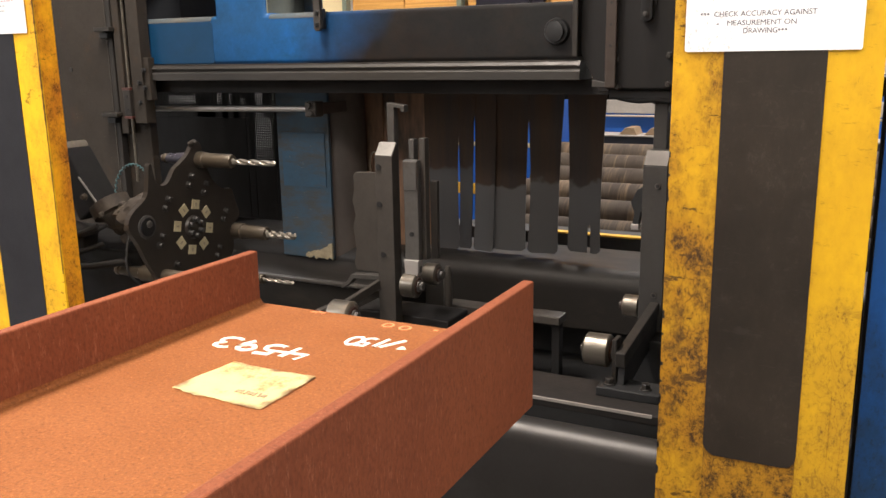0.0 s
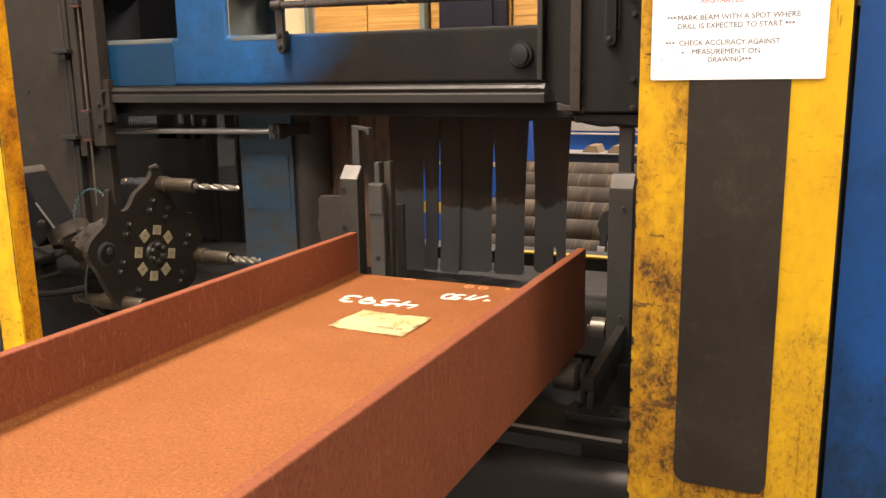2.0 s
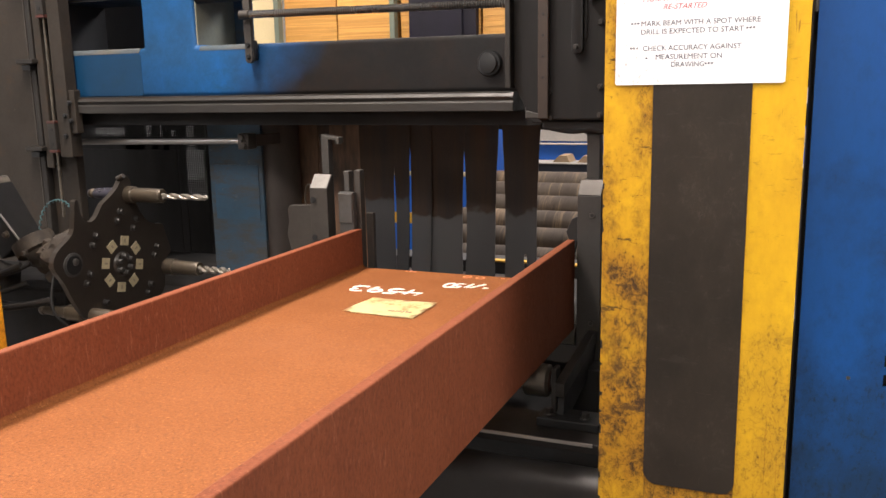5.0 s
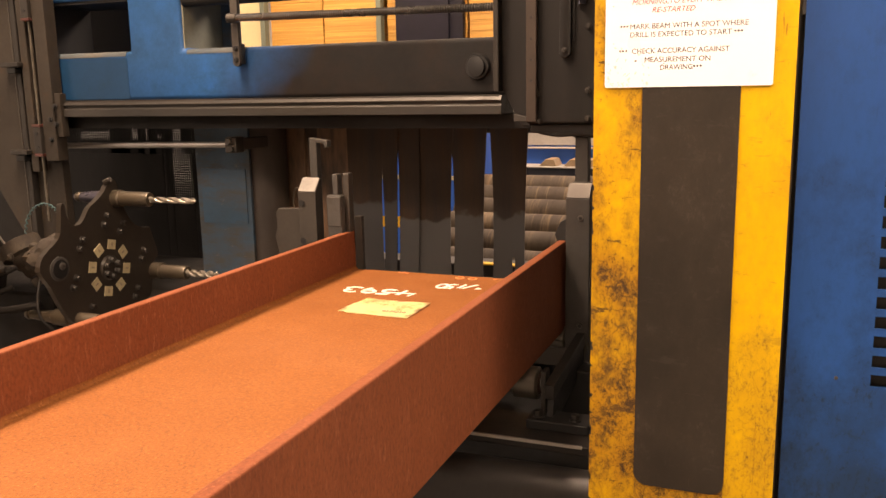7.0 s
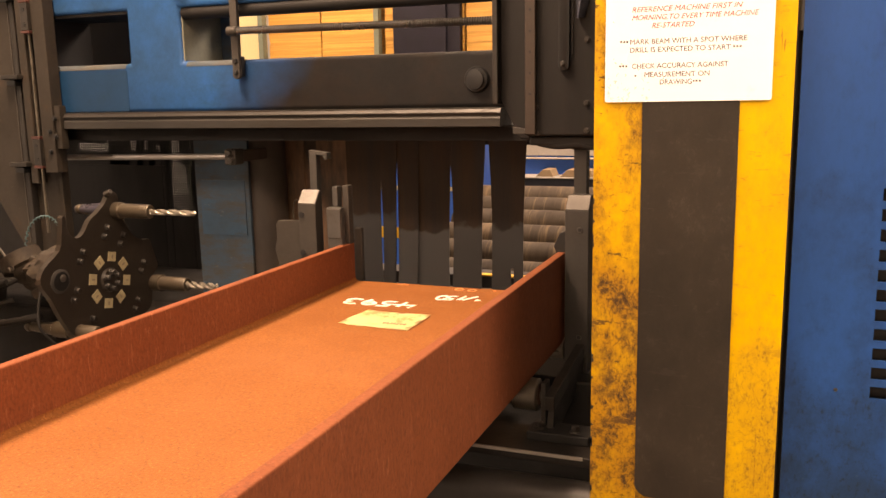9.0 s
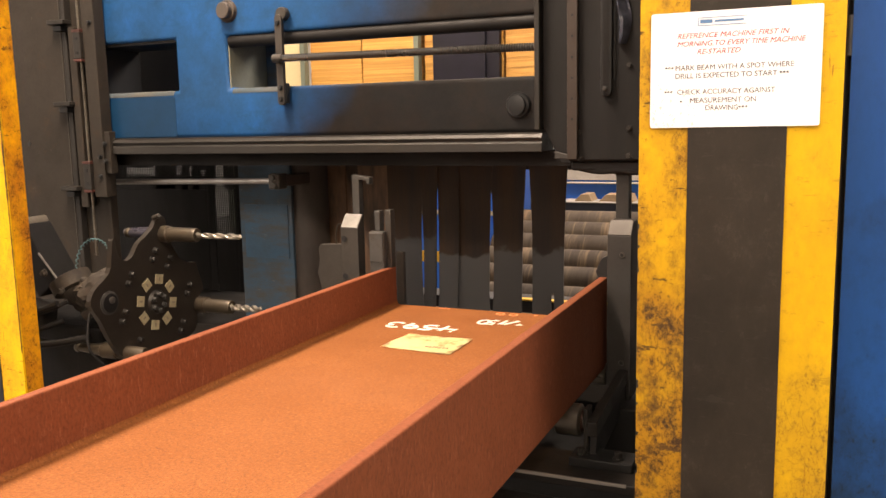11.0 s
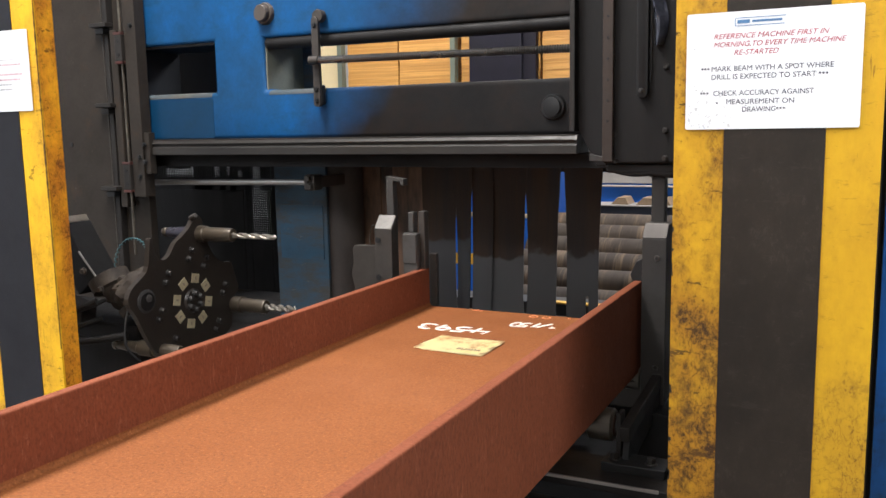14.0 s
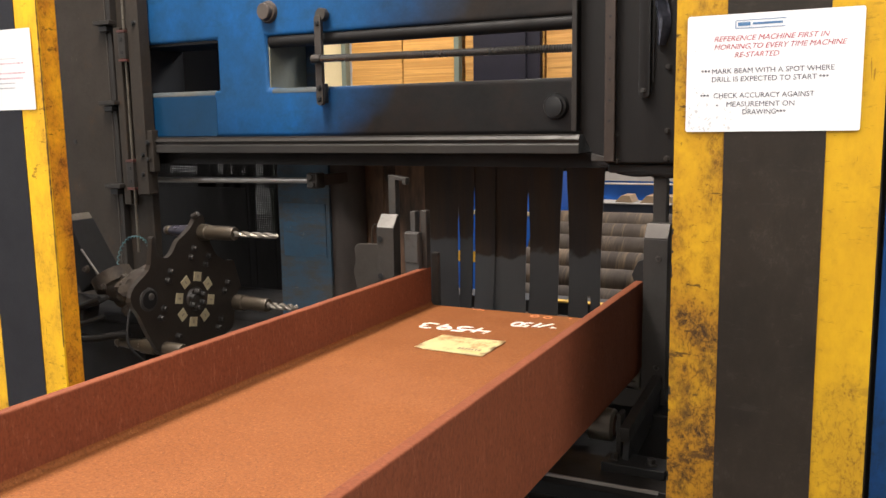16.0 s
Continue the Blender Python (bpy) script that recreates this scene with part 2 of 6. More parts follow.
tube_rust = surface("brown_tube_steel", (0.070, 0.054, 0.038), (0.034, 0.027, 0.022), rough=0.8, spec=0.12, metal=0.0, scale=5, stretch=(1, 1, 1), fine=60, bump=0.08,
                    dirt=(0.17, 0.118, 0.072), dirt_scale=2.2, dirt_stretch=(6, 0.3, 0.3), dirt_from=0.50, dirt_to=0.68,
                    dirt2=(0.026, 0.021, 0.019), dirt2_scale=2.5, dirt2_stretch=(7, 0.3, 0.3), dirt2_from=0.53, dirt2_to=0.70)
paper = surface("laminated_white_paper", (0.76, 0.78, 0.80), (0.72, 0.74, 0.77), rough=0.35, scale=3, fine=120, fine_amount=0.02, bump=0.0,
                dirt=(0.66, 0.67, 0.69), dirt_scale=9, dirt_from=0.62, dirt_to=0.70)
ink_red = surface("red_ink", (0.44, 0.05, 0.08), rough=0.5, bump=0)
ink_black = surface("black_ink", (0.05, 0.055, 0.085), rough=0.5, bump=0)
ink_blue = surface("blue_ink", (0.10, 0.22, 0.42), rough=0.5, bump=0)
tag_paper = surface("yellowed_tag_card", (0.96, 0.88, 0.48), (0.93, 0.80, 0.36), rough=0.5, scale=9, fine=80, fine_amount=0.1, bump=0.05,
                    dirt=(0.48, 0.20, 0.055), dirt_scale=9, dirt_from=0.51, dirt_to=0.68)
chalk = surface("white_paint_marker", (0.86, 0.83, 0.78), (0.8, 0.74, 0.66), rough=0.6, bump=0)
chalk_orange = surface("orange_paint_marker", (0.75, 0.28, 0.12), rough=0.6, bump=0)
label_paper = surface("cream_label", (0.36, 0.32, 0.20), (0.26, 0.22, 0.14), rough=0.5, scale=30, fine=150, bump=0)
timber = surface("yellow_pine", (0.56, 0.30, 0.065), (0.40, 0.195, 0.036), rough=0.6, scale=4, stretch=(0.2, 3, 15), contrast=0.07, fine=22, fine_amount=0.8, bump=0.08)
cream_board = surface("cream_board", (0.62, 0.52, 0.30), (0.56, 0.46, 0.26), rough=0.6, scale=3, bump=0.02)
filler_cream = surface("dirty_cream_filler", (0.34, 0.29, 0.185), (0.18, 0.145, 0.095), rough=0.8, scale=30, fine=90, fine_amount=0.4, bump=0.4)
green_strap = surface("green_painted_post", (0.125, 0.145, 0.11), (0.10, 0.12, 0.09), rough=0.5, bump=0.03)
concrete = surface("oily_concrete", (0.20, 0.188, 0.175), (0.13, 0.122, 0.114), rough=0.7, scale=1.5, fine=30, bump=0.1, dirt=(0.05, 0.045, 0.04), dirt_scale=1.2)
wall_paint = surface("hall_wall_sheeting", (0.74, 0.73, 0.70), (0.68, 0.67, 0.64), rough=0.6, scale=0.8, fine=20, bump=0.03)
ceiling_paint = surface("hall_roof_sheeting", (0.66, 0.66, 0.65), (0.58, 0.58, 0.58), rough=0.6, scale=0.8, fine=20, bump=0.03)
teal = surface("teal_hose", (0.09, 0.21, 0.23), (0.03, 0.07, 0.085), rough=0.4, scale=20, bump=0)
red_plastic = surface("red_wiper_seal", (0.070, 0.020, 0.015), (0.045, 0.015, 0.012), rough=0.5, scale=20, bump=0)
yellow_bar = surface("yellow_edge_paint", (0.78, 0.45, 0.03), rough=0.5, scale=10)
plastic = surface("crumpled_clear_film", (0.11, 0.12, 0.16), (0.025, 0.028, 0.042), rough=0.10, scale=30, fine=30, bump=0.7, spec=0.8)
stanchion_paint = surface("dark_stanchion_paint", (0.013, 0.012, 0.019), (0.009, 0.008, 0.012), spec=0.2, rough=0.5, scale=4, bump=0.04)
glow = glowing("lamp_diffuser", (1.0, 0.95, 0.85), 3.0)
navy = surface("dark_navy", (0.010, 0.012, 0.02), (0.008, 0.009, 0.014), rough=0.5, scale=4, bump=0.04)
tag_print = surface("faded_tag_print", (0.55, 0.42, 0.22), rough=0.5, bump=0)
label_print = surface("faded_label_print", (0.24, 0.20, 0.14), rough=0.5, bump=0)
navy_strip = surface("dark_navy_strip", (0.022, 0.0225, 0.028), (0.015, 0.0155, 0.020), rough=0.45, spec=0.25, scale=5, fine=120, bump=0.05)
ink_faded = surface("faded_red_ink", (0.70, 0.46, 0.52), rough=0.5, bump=0)
smudge_grey = surface("grey_finger_smudge", (0.52, 0.53, 0.54), (0.62, 0.63, 0.64), rough=0.5, scale=60, bump=0)
ink_grey = surface("faded_grey_ink", (0.45, 0.45, 0.47), rough=0.5, bump=0)
dusty_cast = surface("dusty_cast_iron", (0.062, 0.046, 0.030), (0.018, 0.0145, 0.012), rough=0.75, scale=22, fine=80, fine_amount=0.5, bump=0.4, dirt=(0.025, 0.02, 0.017), dirt_scale=20, dirt_from=0.5, dirt_to=0.65)
# Brighter yellows: the stronger light on the left post is in their colour.
yellow_mid = scuffed("lit_rubbed_yellow_paint", (0.90, 0.57, 0.006), (0.80, 0.47, 0.006), (0.46, 0.21, 0.015), (0.14, 0.06, 0.012), 0.50, 0.7, 0.0, 0.5, speck=(0.52, 0.60), dab=0.7)
yellow_side = scuffed("lit_rust_marked_orange_yellow_paint", (0.96, 0.52, 0.006), (0.92, 0.43, 0.006), (0.46, 0.145, 0.010), (0.10, 0.038, 0.010), 0.45, 0.8, 0.0, 0.7, speck=(0.50, 0.58), dab=0.8)
pale_grey = surface("pale_grey_steel", (0.20, 0.19, 0.175), (0.15, 0.142, 0.13), rough=0.55, scale=12, fine=90, fine_amount=0.35, bump=0.08,
                     dirt=(0.09, 0.08, 0.07), dirt_scale=14, dirt_from=0.55, dirt_to=0.75)
plated_rod = surface("plated_grey_rod", (0.36, 0.34, 0.32), (0.28, 0.265, 0.25), rough=0.38, metal=0.5, scale=6, stretch=(0.3, 1, 1), fine=120, fine_amount=0.15, bump=0.02)
rail_steel = surface("grimy_rail_steel", (0.034, 0.031, 0.027), (0.011, 0.0100, 0.0095), rough=0.5, metal=0.15, spec=0.45, scale=5, stretch=(0.4, 1, 3), fine=90, fine_amount=0.4, bump=0.1,
                     dirt=(0.035, 0.028, 0.024), dirt_scale=7, dirt_from=0.54, dirt_to=0.70, dirt_stretch=(0.4, 1, 1))
thread_steel = surface("oily_thread_steel", (0.24, 0.235, 0.23), (0.06, 0.058, 0.055), rough=0.30, metal=0.8, scale=4, fine=120, fine_amount=0.2, bump=0.03)
sill_dust = surface("tan_dusty_edge", (0.070, 0.066, 0.054), (0.028, 0.055, 0.080), rough=0.8, scale=9, stretch=(0.5, 1, 1), fine=60, fine_amount=0.4, bump=0.2)
rust_line = surface("rusty_crease", (0.13, 0.055, 0.014), (0.05, 0.022, 0.01), rough=0.8, scale=20, fine=90, bump=0.2)
olive_lining = surface("olive_lining_paint", (0.17, 0.17, 0.12), (0.10, 0.11, 0.09), rough=0.7, scale=5, fine=60, fine_amount=0.3, bump=0.1)
dark_steel = surface("dark_dusty_steel", (0.036, 0.034, 0.032), (0.026, 0.0245, 0.023), rough=0.6, spec=0.35, scale=6, fine=70, bump=0.08)
bed_grease = surface("oily_grey_bed_steel", (0.050, 0.046, 0.042), (0.034, 0.031, 0.029), rough=0.6, metal=0.1, scale=5, fine=60, fine_amount=0.3, bump=0.1,
                     dirt=(0.085, 0.066, 0.05), dirt_scale=6, dirt_from=0.58, dirt_to=0.75)
column_grime = surface("brown_column_grime", (0.085, 0.069, 0.057), (0.045, 0.037, 0.032), rough=0.65, scale=5, stretch=(1, 1, 0.4), fine=60, fine_amount=0.3, bump=0.1)
cap_tan = surface("dusty_tan_cap", (0.17, 0.145, 0.11), (0.08, 0.068, 0.052), rough=0.7, scale=12, fine=80, fine_amount=0.3, bump=0.1)
# Housing paint; also the painted dark of openings, slits and space behind.
housing_black = surface("black_housing_and_recess_paint", (0.0115, 0.0112, 0.0115), (0.008, 0.0078, 0.0080), rough=0.6, spec=0.20, scale=5, stretch=(2, 1, 0.4), fine=70, bump=0.08,
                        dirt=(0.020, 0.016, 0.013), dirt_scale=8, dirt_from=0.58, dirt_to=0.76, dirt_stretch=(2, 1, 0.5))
rust_face = surface("rusty_bearing_steel", (0.055, 0.025, 0.016), (0.028, 0.016, 0.012), rough=0.75, spec=0.2, scale=40, fine=150, fine_amount=0.4, bump=0.2)
violet_sleeve = surface("violet_tool_sleeve", (0.050, 0.048, 0.066), (0.034, 0.032, 0.044), rough=0.35, metal=0.3, scale=12, bump=0.03)

# ---- building helpers ----
def thing(name, x=0.0, y=0.0, z=0.0, label="", category="", group="", kind=""):
    """A top-level thing: an Empty at its base, whose parts are given in world metres."""
    ob = new(name)
    ob.empty_display_size = 0.05
    ob.location = (x, y, z)
    return tagged(ob, label, category, group, kind)


def base_of(ob):
    while ob.parent:
        ob = ob.parent
    return Vector(ob.location)


def mesh_of(name, bm, material, offset=None):
    if offset is not None:
        bmesh.ops.translate(bm, verts=bm.verts, vec=-offset)
    me = bpy.data.meshes.new(name)
    bm.to_mesh(me)
    bm.free()
    for m in (material if isinstance(material, (list, tuple)) else (material,)):
        me.materials.append(m)
    return me


def part(name, bm, material, parent, label="", kind="", smooth=False):
    me = mesh_of(name, bm, material, base_of(parent))
    ob = new(name, me)
    ob.parent = parent
    if smooth:
        smooth_by_angle(me)
    return tagged(ob, label, kind=kind)


def structure(name, bm, material, label, category=""):
    ob = new(name, mesh_of(name, bm, material))
    return tagged(ob, label, category or name.split("_")[0], kind="structure")


def smooth_by_angle(me, limit=radians(35)):
    """Smooth faces, with the edges sharper than the limit kept sharp."""
    bm = bmesh.new()
    bm.from_mesh(me)
    for f in bm.faces:
        f.smooth = True
    for e in bm.edges:
        if len(e.link_faces) == 2 and e.calc_face_angle(0.0) > limit:
            e.smooth = False
    bm.to_mesh(me)
    bm.free()


def box(x0, x1, y0, y1, z0, z1, bevel=0.0, bm=None, turn=None):
    """A box between two corners, its edges bevelled; turn: a Matrix applied about its centre."""
    new_bm = bmesh.new()
    c = Vector(((x0 + x1) / 2, (y0 + y1) / 2, (z0 + z1) / 2))
    m = Matrix.Translation(c) @ (turn or Matrix.Identity(4)) @ Matrix.Diagonal((abs(x1 - x0), abs(y1 - y0), abs(z1 - z0), 1))
    bmesh.ops.create_cube(new_bm, size=1.0, matrix=m)
    if bevel:
        bmesh.ops.bevel(new_bm, geom=list(new_bm.edges), offset=bevel, segments=2, profile=0.5, affect="EDGES")
    return join(bm, new_bm)


def join(bm, more):
    if bm is None:
        return more
    me = bpy.data.meshes.new("joined")
    more.to_mesh(me)
    more.free()
    bm.from_mesh(me)
    bpy.data.meshes.remove(me)
    return bm


def turned(a, b, profile, seg=24, bm=None):
    """A solid turned about the line from a to b: profile of (share along the line, radius)."""
    a, b = Vector(a), Vector(b)
    axis = (b - a).normalized()
    side = axis.orthogonal().normalized()
    up = axis.cross(side)
    out = bmesh.new()
    rings = []
    for s, r in profile:
        p = a.lerp(b, s)
        rings.append([out.verts.new(p + (side * math.cos(t) + up * math.sin(t)) * max(r, 1e-4)) for t in (2 * math.pi * i / seg for i in range(seg))])
    for r0, r1 in zip(rings, rings[1:]):
        for i in range(seg):
            out.faces.new((r0[i], r0[(i + 1) % seg], r1[(i + 1) % seg], r1[i]))
    out.faces.new(list(reversed(rings[0])))
    out.faces.new(rings[-1])
    bmesh.ops.recalc_face_normals(out, faces=out.faces)
    return join(bm, out)


def rod(a, b, r, seg=20, bm=None, edge=None):
    """A round bar with small chamfers at its ends."""
    n = (Vector(b) - Vector(a)).length
    e = min(edge if edge is not None else r * 0.15, n * 0.3) / n
    return turned(a, b, [(0, r - e * n), (e, r), (1 - e, r), (1, r - e * n)], seg, bm)


def prism(outline, axis, lo, hi, bevel=0.0, bm=None):
    """An outline in the plane across an axis, drawn out from lo to hi. Outline points: (y, z) for x, (x, z) for y, (x, y) for z."""
    out = bmesh.new()
    def at(p, v):
        return {"x": (v, p[0], p[1]), "y": (p[0], v, p[1]), "z": (p[0], p[1], v)}[axis]
    a = [out.verts.new(at(p, lo)) for p in outline]
    b = [out.verts.new(at(p, hi)) for p in outline]
    out.faces.new(a)
    out.faces.new(list(reversed(b)))
    for i in range(len(a)):
        j = (i + 1) % len(a)
        out.faces.new((a[j], a[i], b[i], b[j]))
    bmesh.ops.recalc_face_normals(out, faces=out.faces)
    if bevel:
        bmesh.ops.bevel(out, geom=list(out.edges), offset=bevel, segments=2, profile=0.5, affect="EDGES")
    return join(bm, out)


def rounded(x0, x1, z0, z1, r, n=6, corners=(1, 1, 1, 1)):
    """A rectangle with rounded corners: lower left, lower right, upper right, upper left."""
    pts = []
    for k, (cx, cz, a) in enumerate(((x0 + r, z0 + r, 180), (x1 - r, z0 + r, 270), (x1 - r, z1 - r, 0), (x0 + r, z1 - r, 90))):
        if corners[k]:
            pts += [(cx + r * math.cos(radians(a + 90 * i / n)), cz + r * math.sin(radians(a + 90 * i / n))) for i in range(n + 1)]
        else:
            pts.append(((x0, z0), (x1, z0), (x1, z1), (x0, z1))[k])
    return pts


def bolt(at, axis, r, h, bm=None):
    """A hexagon head on a washer, standing out along an axis."""
    at, axis = Vector(at), Vector(axis)
    bm = turned(at, at + axis * h * 0.25, [(0, r * 1.35), (0.7, r * 1.35), (1, r * 1.25)], 20, bm)
    return turned(at + axis * h * 0.25, at + axis * h, [(0, r), (0.8, r), (1, r * 0.85)], 6, bm)


def hose(points, r, seg=10, bm=None, steps=8):
    """A round hose along a smooth line through the points."""
    pts = [Vector(p) for p in points]
    line = []
    for i in range(len(pts) - 1):
        p0, p1, p2, p3 = pts[max(i - 1, 0)], pts[i], pts[i + 1], pts[min(i + 2, len(pts) - 1)]
        for k in range(steps):
            t = k / steps
            line.append(0.5 * (2 * p1 + (p2 - p0) * t + (2 * p0 - 5 * p1 + 4 * p2 - p3) * t * t + (3 * p1 - p0 - 3 * p2 + p3) * t ** 3))
    line.append(pts[-1])
    out = bmesh.new()
    rings = []
    for i, p in enumerate(line):
        d = (line[min(i + 1, len(line) - 1)] - line[max(i - 1, 0)]).normalized()
        s = d.cross(Vector((0.3, 0.2, 0.93))).normalized()
        u = d.cross(s)
        rings.append([out.verts.new(p + (s * math.cos(a) + u * math.sin(a)) * r) for a in (2 * math.pi * j / seg for j in range(seg))])
    for r0, r1 in zip(rings, rings[1:]):
        for j in range(seg):
            out.faces.new((r0[j], r0[(j + 1) % seg], r1[(j + 1) % seg], r1[j]))
    out.faces.new(rings[0])
    out.faces.new(rings[-1])
    bmesh.ops.recalc_face_normals(out, faces=out.faces)
    return join(bm, out)


def lettering(text, size, shear=0.0):
    """A mesh of one line of text in the built-in font, lying in the x-y plane from the origin, and its width."""
    curve = bpy.data.curves.new("lettering", "FONT")
    curve.body, curve.size, curve.shear, curve.resolution_u = text, size, shear, 3
    curve.extrude, curve.offset = 0.0002, 0.0
    ob = new("lettering", curve)
    bpy.context.view_layer.update()
    me = bpy.data.meshes.new_from_object(ob.evaluated_get(bpy.context.evaluated_depsgraph_get()))
    bpy.data.objects.remove(ob)
    bm = bmesh.new()
    bm.from_mesh(me)
    bpy.data.meshes.remove(me)
    xs = [v.co.x for v in bm.verts]
    bmesh.ops.translate(bm, verts=bm.verts, vec=(-min(xs), 0, 0))
    return bm, max(xs) - min(xs)


def stroke(points, width, z, bm=None, height=0.0012):
    """A flat painted stroke along points in x and y, lying at a height z."""
    out = bmesh.new()
    pts = [Vector((p[0], p[1], 0)) for p in points]
    left, right = [], []
    for i, p in enumerate(pts):
        d = (pts[min(i + 1, len(pts) - 1)] - pts[max(i - 1, 0)]).normalized()
        w = width * (0.5 + 0.12 * math.sin(3.1 * i + p.x * 90))
        s = Vector((-d.y, d.x, 0)) * w
        left.append(p + s)
        right.append(p - s)
    lo = [[out.verts.new((q.x, q.y, z)) for q in line] for line in (left, right)]
    hi = [[out.verts.new((q.x, q.y, z + height)) for q in line] for line in (left, right)]
    for i in range(len(pts) - 1):
        out.faces.new((hi[0][i], hi[0][i + 1], hi[1][i + 1], hi[1][i]))
        out.faces.new((lo[0][i], lo[0][i + 1], hi[0][i + 1], hi[0][i]))
        out.faces.new((hi[1][i], hi[1][i + 1], lo[1][i + 1], lo[1][i]))
    bmesh.ops.recalc_face_normals(out, faces=out.faces)
    return join(bm, out)


# ---- the hall: unseen shell, its pale walls bounce fill light ----
structure("floor", box(-9, 9, -9, 13, -0.2, 0.0), concrete, "oil-stained grey concrete workshop floor")
structure("wall_north", box(-9, 9, 13, 13.2, 0, 6), wall_paint, "grey sheeted hall wall behind the machine")
structure("wall_south", box(-9, 9, -9.2, -9, 0, 6), wall_paint, "grey sheeted hall wall")
structure("wall_west", box(-9.2, -9, -9, 13, 0, 6), wall_paint, "grey sheeted hall wall")
structure("wall_east", box(9, 9.2, -9, 13, 0, 6), wall_paint, "grey sheeted hall wall")
structure("ceiling", box(-9.2, 9.2, -9.2, 13.2, 6, 6.2), ceiling_paint, "grey sheeted hall roof")


def ceiling_light(x, y, z, sx, sy):
    t = thing("ceiling_light", x, y, z, "long white ceiling lamp, unseen, added to light the machine", "ceiling lamp", "hall lamps")
    part("housing", box(x - sx / 2 - 0.04, x + sx / 2 + 0.04, y - sy / 2 - 0.04, y + sy / 2 + 0.04, z + 0.06, z + 0.14, 0.01), wall_paint, t)
    part("diffuser", box(x - sx / 2, x + sx / 2, y - sy / 2, y + sy / 2, z + 0.03, z + 0.06, 0.005), glow, t)
    part("hanger", rod((x, y, z + 0.14), (x, y, 6.0), 0.012), dull_grey, t)


for lamp in LAMPS:
    ceiling_light(*lamp[:5])


def edge_stained(m, tone, inner=0.34, outer=0.50):
    """Lets a stain of uneven width run along the edges of a flat card."""
    nt = m.node_tree
    n, l = nt.nodes, nt.links
    b = n["Principled BSDF"]
    paint = b.inputs["Base Color"].links[0].from_socket
    coord = n.new("ShaderNodeTexCoord")
    sep = n.new("ShaderNodeSeparateXYZ")
    l.new(coord.outputs["Generated"], sep.inputs[0])
    away = []
    for k in (0, 1):
        c = n.new("ShaderNodeMath")
        c.operation = "SUBTRACT"
        c.inputs[1].default_value = 0.5
        l.new(sep.outputs[k], c.inputs[0])
        a = n.new("ShaderNodeMath")
        a.operation = "ABSOLUTE"
        l.new(c.outputs[0], a.inputs[0])
        away.append(a.outputs[0])
    far = n.new("ShaderNodeMath")
    far.operation = "MAXIMUM"
    l.new(away[0], far.inputs[0])
    l.new(away[1], far.inputs[1])
    t = n.new("ShaderNodeTexNoise")
    t.inputs["Scale"].default_value, t.inputs["Detail"].default_value = 22.0, 6.0
    l.new(coord.outputs["Object"], t.inputs["Vector"])
    add = n.new("ShaderNodeMath")
    add.operation = "MULTIPLY_ADD"
    add.inputs[1].default_value = 0.36
    l.new(t.outputs["Fac"], add.inputs[0])
    l.new(far.outputs[0], add.inputs[2])
    r = n.new("ShaderNodeMapRange")
    r.inputs["From Min"].default_value, r.inputs["From Max"].default_value = inner + 0.22, outer + 0.22
    l.new(add.outputs[0], r.inputs["Value"])
    x = n.new("ShaderNodeMix")
    x.data_type = "RGBA"
    l.new(r.outputs[0], x.inputs[0])
    l.new(paint, x.inputs[6])
    x.inputs[7].default_value = rgba(tone)
    l.new(x.outputs[2], b.inputs["Base Color"])


edge_stained(tag_paper, (0.20, 0.075, 0.022), 0.375, 0.48)


# ---- the steel beam that runs into the machine ----
BX0, BX1, BZ0, BZ1, BY1, WEB = -0.990, -0.266, 0.783, 1.054, 0.812, 0.926
FLANGE = 0.024


